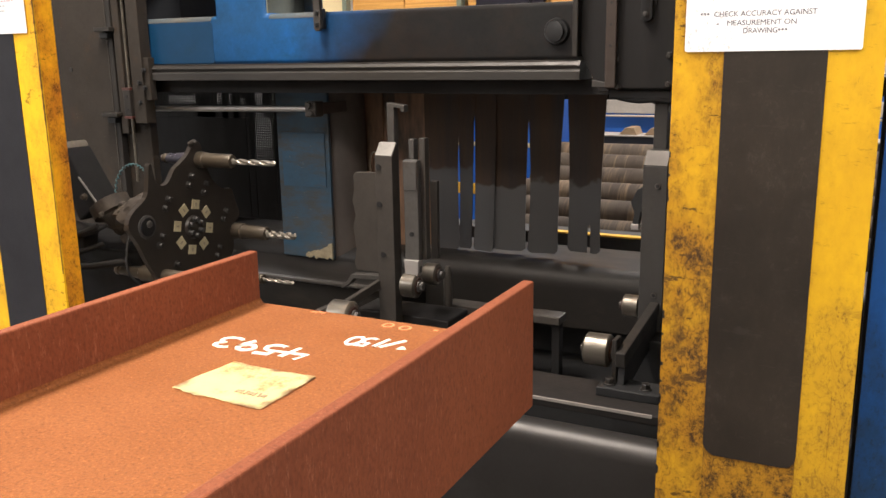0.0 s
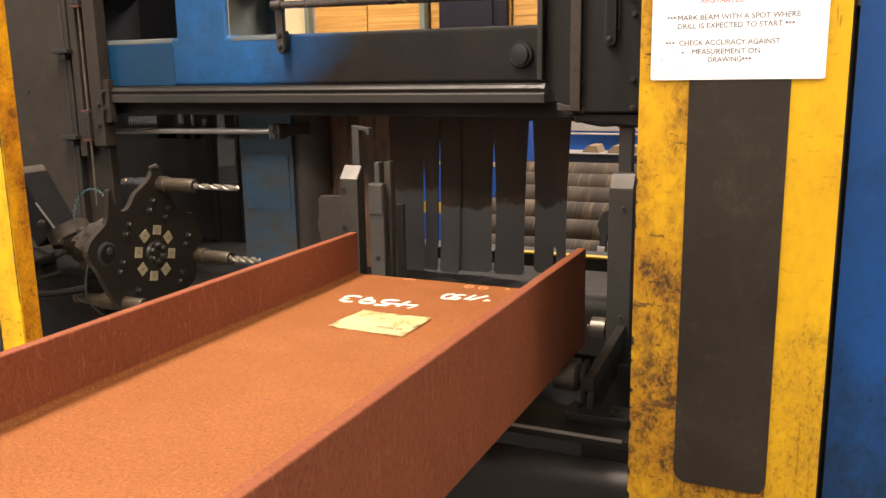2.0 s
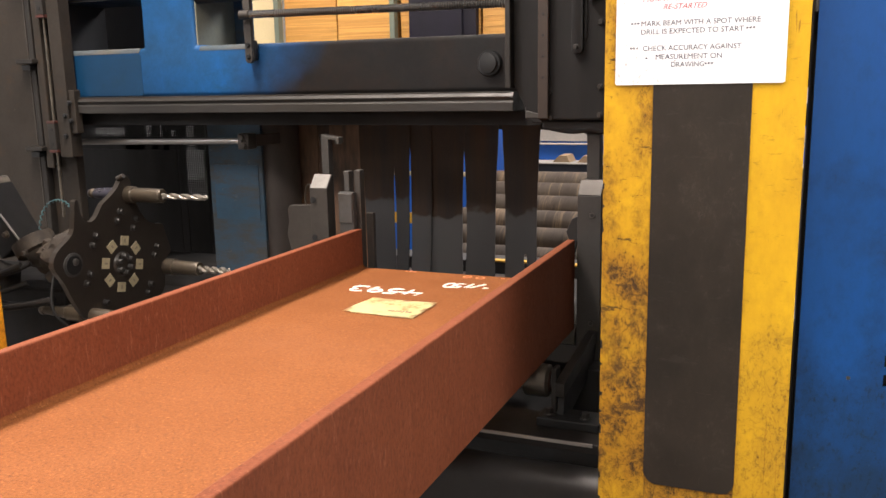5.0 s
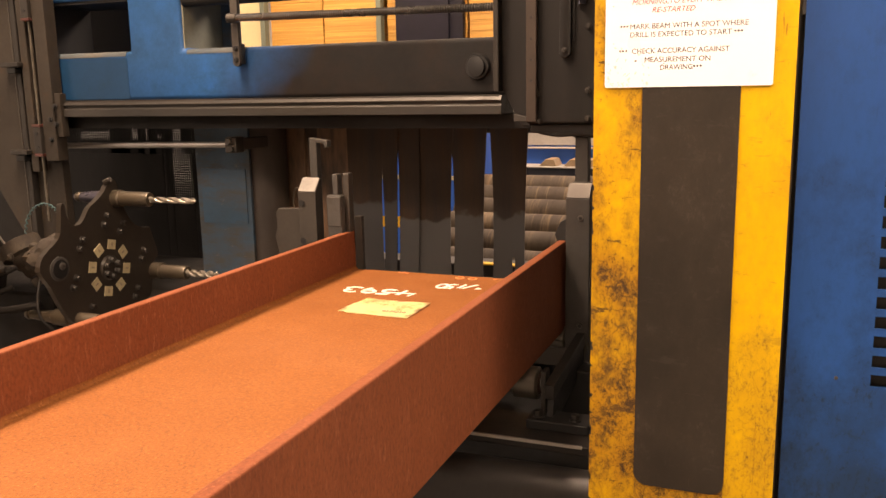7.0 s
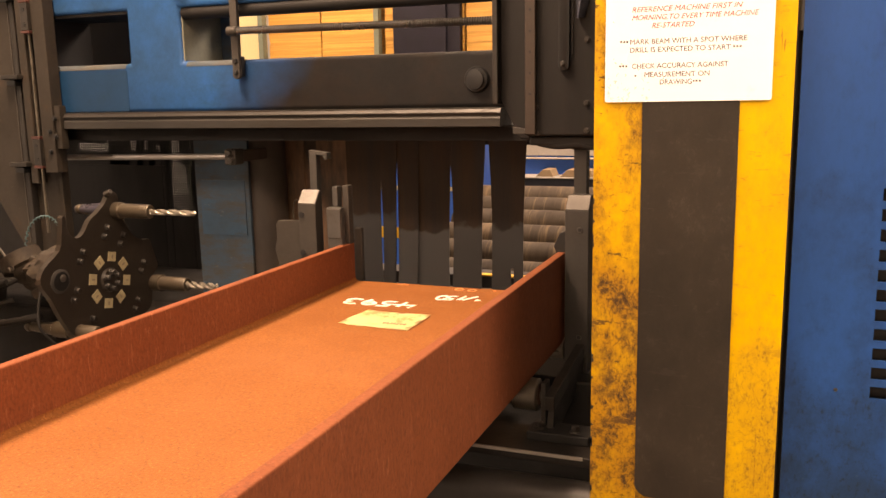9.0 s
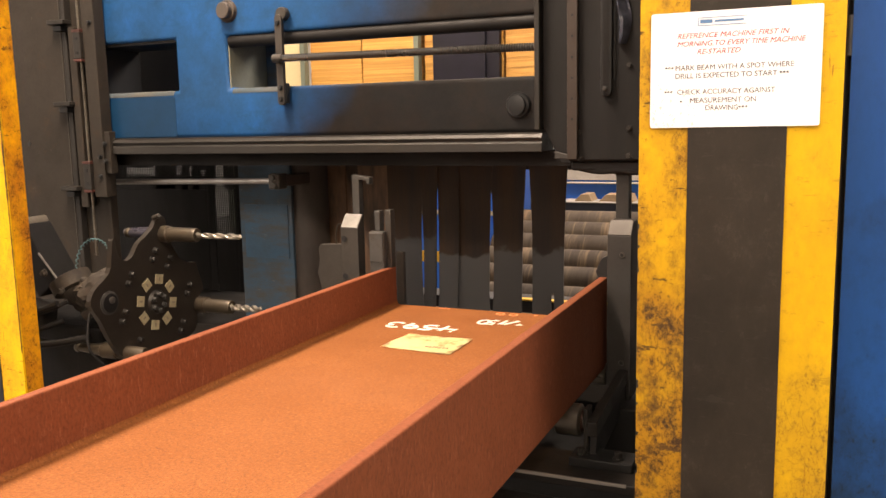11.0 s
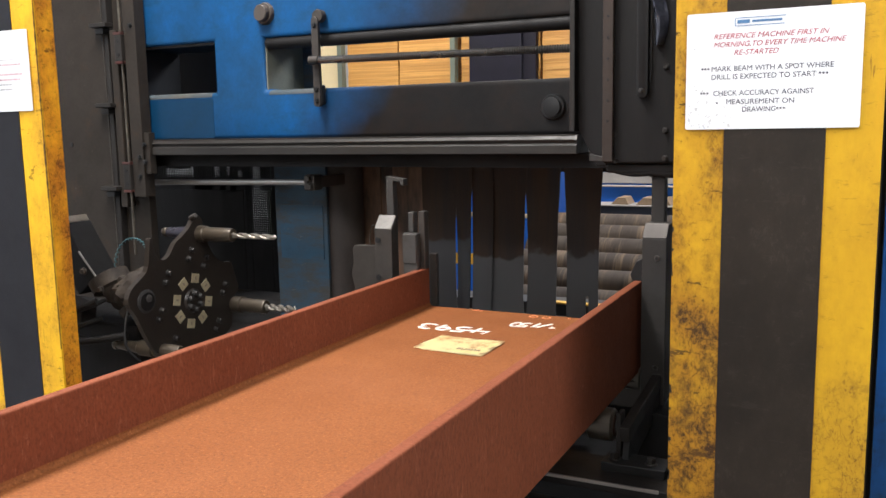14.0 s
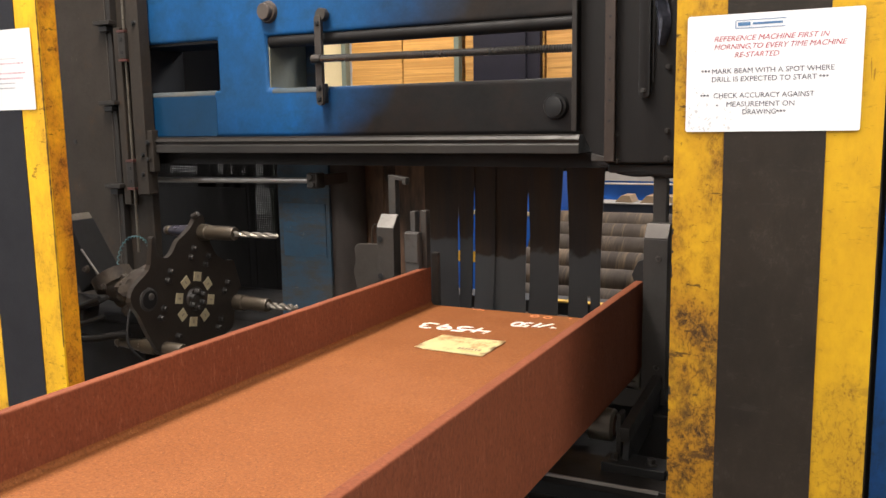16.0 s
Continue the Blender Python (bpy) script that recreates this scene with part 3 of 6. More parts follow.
def steel_beam():
    t = thing("steel_beam", (BX0 + BX1) / 2, BY1, BZ0, "rust-red primed steel beam lying on its flanges on rollers, chalk-marked", "steel beam")
    y0 = -6.2
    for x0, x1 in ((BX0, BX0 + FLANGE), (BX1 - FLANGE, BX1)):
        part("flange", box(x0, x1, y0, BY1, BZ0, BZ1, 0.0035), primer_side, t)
    a, b, lo, hi, r = BX0 + FLANGE, BX1 - FLANGE, WEB - 0.015, WEB, 0.012
    outline = []
    for cx, s in ((a, 1), (b, -1)):
        pts = [(cx + s * (r - r * math.sin(k)), hi + r - r * math.cos(k)) for k in (radians(90 * i / 5) for i in range(6))]
        low = [(p[0], lo - (p[1] - hi)) for p in pts]
        outline.append((pts, low))
    (pl, ll), (pr, lr) = outline
    ring = pl[::-1] + pr + lr[::-1] + ll
    web = prism(ring, "y", y0, BY1)
    part("web", web, primer, t, "orange-red primed web plate", smooth=True)
    # yellowed paper tag, curled at one side
    def tag():
        bm = bmesh.new()
        n, m = 14, 8
        grid = []
        for i in range(n + 1):
            row = []
            for j in range(m + 1):
                u, v = i / n, j / m
                x = -0.757 + 0.204 * u + 0.014 * v * (1 - u)
                y = -0.592 + 0.89 + 0.154 * v - 0.008 * u * (1 - v)
                z = WEB + 0.0022 + 0.003 * max(0, u - 0.85) ** 2 * 10 + 0.003 * max(0, 0.12 - u) * 8 + 0.0004 * math.sin(5 * u + 4 * v) + 0.004 * max(0, v - 0.85) * (1 + math.sin(9 * u))
                row.append(bm.verts.new((x + 0.005 * noise.noise((u * 9, v * 17, 0)), y + 0.006 * noise.noise((u * 19, v * 9, 4)), z)))
            grid.append(row)
        for i in range(n):
            for j in range(m):
                bm.faces.new((grid[i][j], grid[i + 1][j], grid[i + 1][j + 1], grid[i][j + 1]))
        bmesh.ops.solidify(bm, geom=list(bm.faces), thickness=-0.0012)
        bmesh.ops.recalc_face_normals(bm, faces=bm.faces)
        return bm
    card = part("paper_tag", tag(), tag_paper, t, "yellowed rust-stained paper tag")
    bars = bmesh.new()
    for k in range(7):
        w, h = (0.0022, 0.0075) if k % 3 else (0.0045, 0.005)
        box(-0.640 + 0.0095 * k - w, -0.640 + 0.0095 * k + w, 0.338 - h, 0.338 + h, WEB + 0.0030, WEB + 0.0042, 0, bars, turn=pose(0, 0, 0, 0, 0, 12 * (k % 2)))
    part("printed_bars", bars, tag_print, card)
    # hand-painted numbers, read from the far end: x runs against the text, y against its height
    def digit(glyph, x, y, s, wide):
        return [[(x - s * px * wide - s * 0.03 * pz, y - s * pz) for px, pz in line] for line in glyph]
    arc = lambda cx, cz, rx, rz, a0, a1, n=10: [(cx + rx * math.cos(radians(a0 + (a1 - a0) * i / n)), cz + rz * math.sin(radians(a0 + (a1 - a0) * i / n))) for i in range(n + 1)]
    glyphs = {
        "4": [[(0.22, 1.0), (0.02, 0.45), (1.45, 0.55)], [(0.86, 0.95), (0.72, -0.05)]],
        "5": [[(0.95, 1.0), (0.35, 0.95), (0.28, 0.58)] + arc(0.45, 0.32, 0.42, 0.30, 110, -130)],
        "9": [arc(0.45, 0.7, 0.36, 0.28, 20, 380, 14) + [(0.82, 0.5), (0.62, 0.0)]],
        "3": [arc(0.4, 0.76, 0.38, 0.23, 150, -70) + arc(0.42, 0.27, 0.45, 0.29, 80, -150)],
        "1": [[(0.5, 1.0), (0.3, 0.0)]],
        "/": [[(0.95, 1.05), (0.1, -0.05)]],
        "0": [arc(0.5, 0.5, 0.42, 0.48, 80, 445, 16)],
        "'": [[(0.2, 0.85), (0.6, 1.0), (0.5, 0.7)]],
    }
    def word(text, x, y, s, pitch, width, material, name, wide=0.78, tilt=0.0):
        bm = bmesh.new()
        for k, c in enumerate(text):
            for i, line in enumerate(digit(glyphs[c], x - pitch * k, y + tilt * k, s, wide)):
                stroke(line, width, WEB, bm, 0.0010 + 0.0004 * ((2 * k + i) % 5))
        part(name, bm, material, t)
    word("4593", -0.640, 0.574, 0.058, 0.0585, 0.0095, chalk, "painted_number", 0.92)
    word("'/150", -0.474, 0.706, 0.052, 0.0275, 0.0075, chalk, "painted_number", 0.66, -0.005)
    word("00", -0.535, 0.792, 0.026, 0.042, 0.005, chalk_orange, "painted_mark", 1.1)
    word("'4", -0.470, 0.806, 0.016, 0.3, 0.004, chalk_orange, "painted_mark", 1.6)
    return t


beam = steel_beam()


# ---- guard posts with notices ----
POST_TOP = 2.9


def guard_post(x0, dirty_side):
    """A folded yellow post with a black strip let into its front."""
    t = thing("guard_post", x0 + 0.18, 0.033, 0, "scuffed yellow painted steel guard post with a black strip", "guard post", "guard posts")
    xs = (x0, x0 + 0.092, x0 + 0.263, x0 + 0.3535)
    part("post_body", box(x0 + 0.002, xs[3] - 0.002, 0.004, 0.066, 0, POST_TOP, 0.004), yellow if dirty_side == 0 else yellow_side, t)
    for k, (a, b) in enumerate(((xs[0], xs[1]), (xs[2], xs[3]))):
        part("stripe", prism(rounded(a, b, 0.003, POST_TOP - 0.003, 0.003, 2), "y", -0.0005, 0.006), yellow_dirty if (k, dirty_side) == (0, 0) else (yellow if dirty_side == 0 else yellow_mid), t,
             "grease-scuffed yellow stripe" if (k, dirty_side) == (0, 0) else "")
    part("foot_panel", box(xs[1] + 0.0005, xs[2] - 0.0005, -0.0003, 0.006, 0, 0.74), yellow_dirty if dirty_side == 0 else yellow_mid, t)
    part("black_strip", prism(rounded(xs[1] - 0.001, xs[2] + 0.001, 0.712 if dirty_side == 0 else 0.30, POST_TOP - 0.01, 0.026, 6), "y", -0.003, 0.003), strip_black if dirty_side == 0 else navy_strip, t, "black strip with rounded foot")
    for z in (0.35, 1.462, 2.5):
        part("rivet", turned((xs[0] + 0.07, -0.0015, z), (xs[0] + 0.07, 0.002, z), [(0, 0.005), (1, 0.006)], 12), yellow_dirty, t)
    return t


post = guard_post(-0.020, 0)
part("scratch", box(0.2965, 0.2975, -0.0012, 0.0, 0.55, 0.87), yellow_dirty, post)
part("scratch", box(0.318, 0.3186, -0.0012, 0.0, 0.62, 0.80), yellow_dirty, post)
for k in range(14):  # paint chipped off down to the steel along the edge
    rnd = random.Random(70 + k)
    z, w, h = rnd.uniform(0.6, 1.38), rnd.uniform(0.002, 0.007), rnd.uniform(0.005, 0.022)
    ring = [(-0.0201 + (w * rnd.uniform(0.6, 1) if 0 < i < 7 else 0), z + h * (i / 7 - 0.5)) for i in range(8)]
    part("paint_chip", prism(ring, "y", -0.0012, 0.004), black_steel, post)
other_post = guard_post(-2.0975, 1)
rnd = random.Random(5)
part("rusty_crease", turned((-1.7443, -0.0002, 0.9), (-1.7443, -0.0002, 2.2), [(i / 90, 0.0010 + 0.0014 * rnd.random() ** 2 * (1.2 if 30 < i < 75 else 0.4)) for i in range(91)], 8), rust_line, other_post, "rusty worn crease")


def notice(x0, z0, w, h, lines, bars, stars, label):
    t = thing("notice", x0 + w / 2, 0, z0, label, "notice", "notices on the guard posts")
    part("sheet", prism(rounded(x0, x0 + w, z0, z0 + h, 0.004, 3), "y", -0.0052, -0.0036), paper, t)
    for text, fx0, fx1, fz, material, shear in lines:
        bm, width = lettering(text, 0.0125, shear)
        want = (fx1 - fx0) * w
        m = Matrix.Translation((x0 + fx0 * w, -0.0054, z0 + h * (1 - fz) - 0.0042)) @ Matrix.Rotation(radians(90), 4, "X") @ Matrix.Diagonal((want / width, 1.05, 1, 1))
        bmesh.ops.transform(bm, matrix=m, verts=bm.verts)
        part("text_line", bm, material, t)
    for fx, fz in stars:  # groups of three asterisks
        bm = bmesh.new()
        for k in range(3):
            cx, cz = x0 + fx * w + 0.0056 * k, z0 + h * (1 - fz) + 0.001
            for a in (0, 60, 120):
                box(cx - 0.0022, cx + 0.0022, -0.0057, -0.0053, cz - 0.00045, cz + 0.00045, 0, bm, turn=pose(0, 0, 0, 0, a, 0))
        part("asterisks", bm, ink_black, t)
    for fx0, fx1, fz, fh, material in bars:
        part("printed_bar", box(x0 + fx0 * w, x0 + fx1 * w, -0.0058, -0.005, z0 + h * (1 - fz) - fh * h / 2, z0 + h * (1 - fz) + fh * h / 2), material, t)
    return t


def smudges(t, x0, z0, w, h, seed, n):
    """Greasy finger marks on the sheet's lower corner, where it gets handled."""
    rnd = random.Random(seed)
    for k in range(n):
        cx, cz = x0 + w * (0.02 + 0.26 * rnd.random() ** 1.5), z0 + h * (0.02 + 0.36 * rnd.random() ** 1.4)
        rx, rz = rnd.uniform(0.001, 0.0055), rnd.uniform(0.0007, 0.003)
        a0 = rnd.random() * 3
        ring = []
        for i in range(11):
            a, r = 2 * math.pi * i / 11, rnd.uniform(0.45, 1.0)
            u, v = rx * r * math.cos(a), rz * r * math.sin(a)
            ring.append((max(x0 + 0.001, cx + u * math.cos(a0) - v * math.sin(a0)), max(z0 + 0.001, cz + u * math.sin(a0) + v * math.cos(a0))))
        part("smudge", prism(ring, "y", -0.00535, -0.0050), smudge_grey, t)


def words(fx0, fx1, fz, fh, material, seed):
    """One line of print too small to read, as a row of short bars."""
    rnd, out, x = random.Random(seed), [], fx0
    while x < fx1:
        n = rnd.uniform(0.02, 0.07)
        out.append((x, min(x + n, fx1), fz, fh, material))
        x += n + 0.012
    return out


sheet = notice(0.001, 1.5, 0.296, 0.210, [
    ("REFERENCE MACHINE FIRST IN", 0.163, 0.817, 0.205, ink_red, 0.3),
    ("MORNING,TO EVERY TIME MACHINE", 0.163, 0.91, 0.275, ink_red, 0.3),
    ("RE-STARTED", 0.285, 0.542, 0.345, ink_red, 0.3),
    ("MARK BEAM WITH A SPOT WHERE", 0.155, 0.848, 0.480, ink_black, 0.0),
    ("DRILL IS EXPECTED TO START", 0.155, 0.755, 0.550, ink_black, 0.0),
    ("CHECK ACCURACY AGAINST", 0.168, 0.746, 0.690, ink_black, 0.0),
    ("MEASUREMENT ON", 0.247, 0.638, 0.765, ink_black, 0.0),
    ("DRAWING", 0.342, 0.535, 0.832, ink_black, 0.0),
], [(0.29, 0.575, 0.056, 0.005, ink_blue), (0.285, 0.57, 0.122, 0.005, ink_blue), (0.285, 0.289, 0.09, 0.062, ink_blue), (0.30, 0.372, 0.088, 0.030, ink_blue),
    (0.385, 0.555, 0.088, 0.018, ink_blue), (0.185, 0.197, 0.772, 0.012, ink_black), (0.045, 0.052, 0.30, 0.008, ink_grey), (0.36, 0.366, 0.80, 0.008, ink_black)],
    [(0.098, 0.480), (0.775, 0.550), (0.094, 0.690), (0.545, 0.832)],
    "white laminated paper notice in red and black capitals on the post")
smudges(sheet, 0.001, 1.5, 0.296, 0.210, 4, 42)
notice(-2.068, 1.578, 0.297, 0.222, [], [(0.5, 0.80, 0.36, 0.004, ink_grey)] + words(0.45, 0.88, 0.42, 0.014, ink_faded, 1) + words(0.42, 0.90, 0.54, 0.017, ink_faded, 2)
       + words(0.42, 0.86, 0.605, 0.017, ink_faded, 3) + words(0.45, 0.74, 0.665, 0.014, ink_grey, 4) + words(0.45, 0.74, 0.725, 0.014, ink_grey, 5), [],
       "white laminated paper notice with small unreadable print")


# ---- blue cabinet beside the guard post ----
def blue_cabinet():
    t = thing("blue_cabinet", 0.9, 0.4, 0, "blue painted steel machine cabinet with louvre slots", "cabinet")
    slots = [0.955 + 0.0365 * k for k in range(11)]
    x0, x1, sx0, sx1, y0 = 0.3445, 1.45, 0.489, 0.60, 0.028
    bm = box(x0, sx0, y0, y0 + 0.004, 0.05, 2.6)
    box(sx1, x1, y0, y0 + 0.004, 0.05, 2.6, 0, bm)
    edges = [0.05] + [v for s in slots for v in (s, s + 0.0225)] + [2.6]
    for a, b in zip(edges[::2], edges[1::2]):
        box(sx0, sx1, y0, y0 + 0.004, a, b, 0, bm)
    part("front_panel", bm, blue_panel, t)
    # Black here paints the shadow slit between post and front panel.
    part("body", box(0.337, x1, 0.068, 0.8, 0.05, 2.6, 0.004), housing_black, t)
    part("edge_return", box(x0 - 0.001, x0 + 0.003, y0 + 0.004, 0.06, 0.05, 2.6), housing_black, t)
    part("plinth", box(x0 + 0.02, x1 - 0.02, 0.05, 0.78, 0, 0.05), black_steel, t)
    for z in (0.45, 1.62):
        part("hinge", rod((0.3405, 0.0275, z), (0.3405, 0.0275, z + 0.07), 0.004), dark_steel, t)
    part("screw", turned((0.432, y0 - 0.002, 0.965), (0.432, y0 + 0.001, 0.965), [(0, 0.003), (1, 0.004)], 10), dull_grey, t)


blue_cabinet()


# ---- gantry over the beam ----
GY0, GY1 = 1.04, 1.29


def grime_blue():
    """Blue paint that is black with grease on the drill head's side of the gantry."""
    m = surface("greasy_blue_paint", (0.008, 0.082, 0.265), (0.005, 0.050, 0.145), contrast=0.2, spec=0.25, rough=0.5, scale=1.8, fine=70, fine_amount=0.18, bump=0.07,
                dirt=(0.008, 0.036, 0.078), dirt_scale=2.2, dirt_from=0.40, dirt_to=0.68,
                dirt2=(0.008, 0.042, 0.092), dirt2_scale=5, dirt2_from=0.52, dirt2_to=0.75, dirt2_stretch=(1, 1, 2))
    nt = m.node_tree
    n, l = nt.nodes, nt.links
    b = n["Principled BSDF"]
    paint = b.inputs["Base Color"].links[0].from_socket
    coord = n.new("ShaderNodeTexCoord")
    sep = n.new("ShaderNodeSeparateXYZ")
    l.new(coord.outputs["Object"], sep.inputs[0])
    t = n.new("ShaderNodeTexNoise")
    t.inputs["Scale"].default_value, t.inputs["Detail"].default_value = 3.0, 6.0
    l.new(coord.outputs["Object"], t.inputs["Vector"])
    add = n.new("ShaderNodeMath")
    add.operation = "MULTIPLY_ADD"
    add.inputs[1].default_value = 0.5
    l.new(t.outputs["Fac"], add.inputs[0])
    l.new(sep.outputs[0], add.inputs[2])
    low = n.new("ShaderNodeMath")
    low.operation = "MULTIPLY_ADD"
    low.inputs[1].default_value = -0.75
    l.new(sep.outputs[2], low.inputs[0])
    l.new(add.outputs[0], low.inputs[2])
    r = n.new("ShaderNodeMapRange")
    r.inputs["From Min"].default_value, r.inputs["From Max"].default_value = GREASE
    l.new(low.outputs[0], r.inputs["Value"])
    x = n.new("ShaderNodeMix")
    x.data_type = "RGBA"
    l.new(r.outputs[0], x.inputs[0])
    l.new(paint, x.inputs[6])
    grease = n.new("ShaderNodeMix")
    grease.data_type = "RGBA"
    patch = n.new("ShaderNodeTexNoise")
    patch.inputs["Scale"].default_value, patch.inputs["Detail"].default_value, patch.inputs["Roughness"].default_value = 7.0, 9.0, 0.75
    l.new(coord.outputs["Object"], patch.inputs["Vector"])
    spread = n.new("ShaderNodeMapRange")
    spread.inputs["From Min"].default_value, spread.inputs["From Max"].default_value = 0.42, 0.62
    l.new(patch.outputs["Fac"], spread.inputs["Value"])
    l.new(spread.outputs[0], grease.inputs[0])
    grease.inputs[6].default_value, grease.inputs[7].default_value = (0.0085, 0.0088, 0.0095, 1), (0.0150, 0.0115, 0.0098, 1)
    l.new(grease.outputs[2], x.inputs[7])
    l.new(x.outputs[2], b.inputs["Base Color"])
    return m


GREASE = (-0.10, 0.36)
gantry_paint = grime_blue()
# Painted shadow for the gantry face below its left opening.
shadow_blue = surface("shadowed_blue_paint", (0.005, 0.040, 0.105), (0.004, 0.028, 0.07), rough=0.5, spec=0.25, scale=3, fine=70, fine_amount=0.2, bump=0.06,
                     dirt=(0.012, 0.035, 0.06), dirt_scale=5, dirt_from=0.52, dirt_to=0.72)


# Also painted shade: under the gantry and in the void by the guide.
matt_black = surface("matt_black_steel", (0.0135, 0.0125, 0.0120), (0.009, 0.0085, 0.0085), rough=0.7, spec=0.2, scale=5, fine=70, bump=0.08)


def gantry():
    t = thing("gantry", -1.45, 1.15, 1.42, "blue painted steel gantry beam with long openings, greasy at one end", "machine frame")
    x0, x1 = -2.47, 0.6
    # one welded box with two openings through it
    xs, zs = (x0, -2.455, -2.02, -1.775, -0.49, x1), (1.478, 1.662, 1.858, 2.75)
    bm = bmesh.new()
    v = {(i, k): bm.verts.new((x, GY0, z)) for i, x in enumerate(xs) for k, z in enumerate(zs)}
    for i in range(len(xs) - 1):
        for k in range(len(zs) - 1):
            if k == 1 and i in (1, 3):
                continue
            bm.faces.new((v[i, k], v[i + 1, k], v[i + 1, k + 1], v[i, k + 1]))
    grown = bmesh.ops.extrude_face_region(bm, geom=list(bm.faces))["geom"]
    bmesh.ops.translate(bm, verts=[g for g in grown if isinstance(g, bmesh.types.BMVert)], vec=(0, GY1 - GY0, 0))
    bmesh.ops.recalc_face_normals(bm, faces=bm.faces)
    sharp = [e for e in bm.edges if len(e.link_faces) == 2 and e.calc_face_angle(0.0) > 0.5]
    bmesh.ops.bevel(bm, geom=sharp, offset=0.018, segments=4, profile=0.5, affect="EDGES")
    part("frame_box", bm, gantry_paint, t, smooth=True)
    turn = [radians(180 - 15 * i) for i in range(7)]
    worn = [(GY0 + 0.018 + 0.0192 * math.cos(a), 1.644 + 0.0192 * math.sin(a)) for a in turn] + [(GY0 + 0.018 + 0.0165 * math.cos(a), 1.644 + 0.0165 * math.sin(a)) for a in reversed(turn)]
    for a, b in ((-2.437, -2.040), (-1.757, -1.50)):
        part("worn_sill_edge", prism(worn, "x", a, b), sill_dust, t, "tan dusty edge of the opening", smooth=True)
    part("cover_panel", prism(rounded(-2.445, -2.035, 1.484, 1.640, 0.008, 3), "y", GY0 - 0.0015, GY0 + 0.002), shadow_blue, t, "thin darker blue sheet painted as a shadow")
    part("rear_plate", box(-1.80, -1.715, GY1 + 0.001, GY1 + 0.05, 1.60, 1.90, 0.004), blue_worn, t)
    # Black linings put the shade inside the left opening into colour.
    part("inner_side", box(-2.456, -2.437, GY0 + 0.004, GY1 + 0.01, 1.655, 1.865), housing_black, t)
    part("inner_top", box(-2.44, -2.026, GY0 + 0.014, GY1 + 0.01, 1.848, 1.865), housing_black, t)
    part("inner_side", box(-1.778, -1.770, GY0 + 0.013, GY1 - 0.002, 1.658, 1.862), olive_lining, t, "olive inner face")
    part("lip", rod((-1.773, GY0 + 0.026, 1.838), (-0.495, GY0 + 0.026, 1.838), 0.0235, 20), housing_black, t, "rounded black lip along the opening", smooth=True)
    part("slide_rail", prism([(1.0, 1.418), (GY0 + 0.09, 1.418), (GY0 + 0.09, 1.4785), (1.012, 1.4785), (1.0, 1.462), (1.006, 1.452), (1.0, 1.446)], "x", -2.40, -0.525, 0.0015), rail_steel, t,
         "worn steel slide rail with bright edges")
    part("rail_edge", box(-2.39, -0.535, 0.998, 1.002, 1.4630, 1.4650), grey_steel, t)
    part("rail_edge", box(-2.39, -0.535, 1.008, 1.016, 1.478, 1.4805), grey_steel, t)
    part("under_plate", box(-2.45, 0.4, 1.06, 1.6, 1.37, 1.417), matt_black, t)
    for x, z, r in ((-1.759, 1.947, 0.031), (-0.615, 1.569, 0.032)):
        bm = turned((x, GY0 - 0.014, z), (x, GY0 + 0.01, z), [(0, r * 1.2), (0.5, r * 1.35), (1, r * 1.35)], 28)
        turned((x - 0.002, GY0 - (0.034 if x < -1 else 0.022), z), (x, GY0 - 0.014, z), [(0, r * 0.92), (0.15, r), (1, r)], 20, bm)
        part("pivot_bolt", bm, column_grime if x < -1 else black_steel, t, smooth=True)
    return t


gantry()


def feed_screw():
    t = thing("feed_screw", -1.55, 1.0, 1.6, "greasy threaded feed screw in a flat steel bracket on the gantry", "feed screw")
    part("bracket", prism(rounded(-1.524, -1.495, 1.592, 1.915, 0.0135, 6), "y", 0.995, 1.012, 0.002), dull_grey, t)
    part("bracket_lug", turned((-1.502, 1.004, 1.918), (-1.502, 1.030, 1.918), [(0, 0.021), (0.2, 0.0235), (1, 0.0235)], 24), dull_grey, t, smooth=True)
    part("bracket_step", box(-1.530, -1.492, 1.005, 1.03, 1.60, 1.672, 0.004), black_steel, t)
    for z in (1.615, 1.655, 1.885, 1.76):
        part("bolt", bolt((-1.509, 0.996, z), (0, -1, 0), 0.008, 0.009), black_steel, t)
    profile = []
    n = 250
    for k in range(n + 1):
        profile += [(k / n, 0.0140 if k % 2 else 0.0102)]
    part("screw_shaft", turned((-1.515, 0.975, 1.758), (-0.46, 0.985, 1.748), profile, 12), thread_steel, t, "threaded shaft")
    part("end_collar", rod((-1.522, 0.975, 1.758), (-1.482, 0.976, 1.7575), 0.0155), dull_grey, t, smooth=True)


feed_screw()


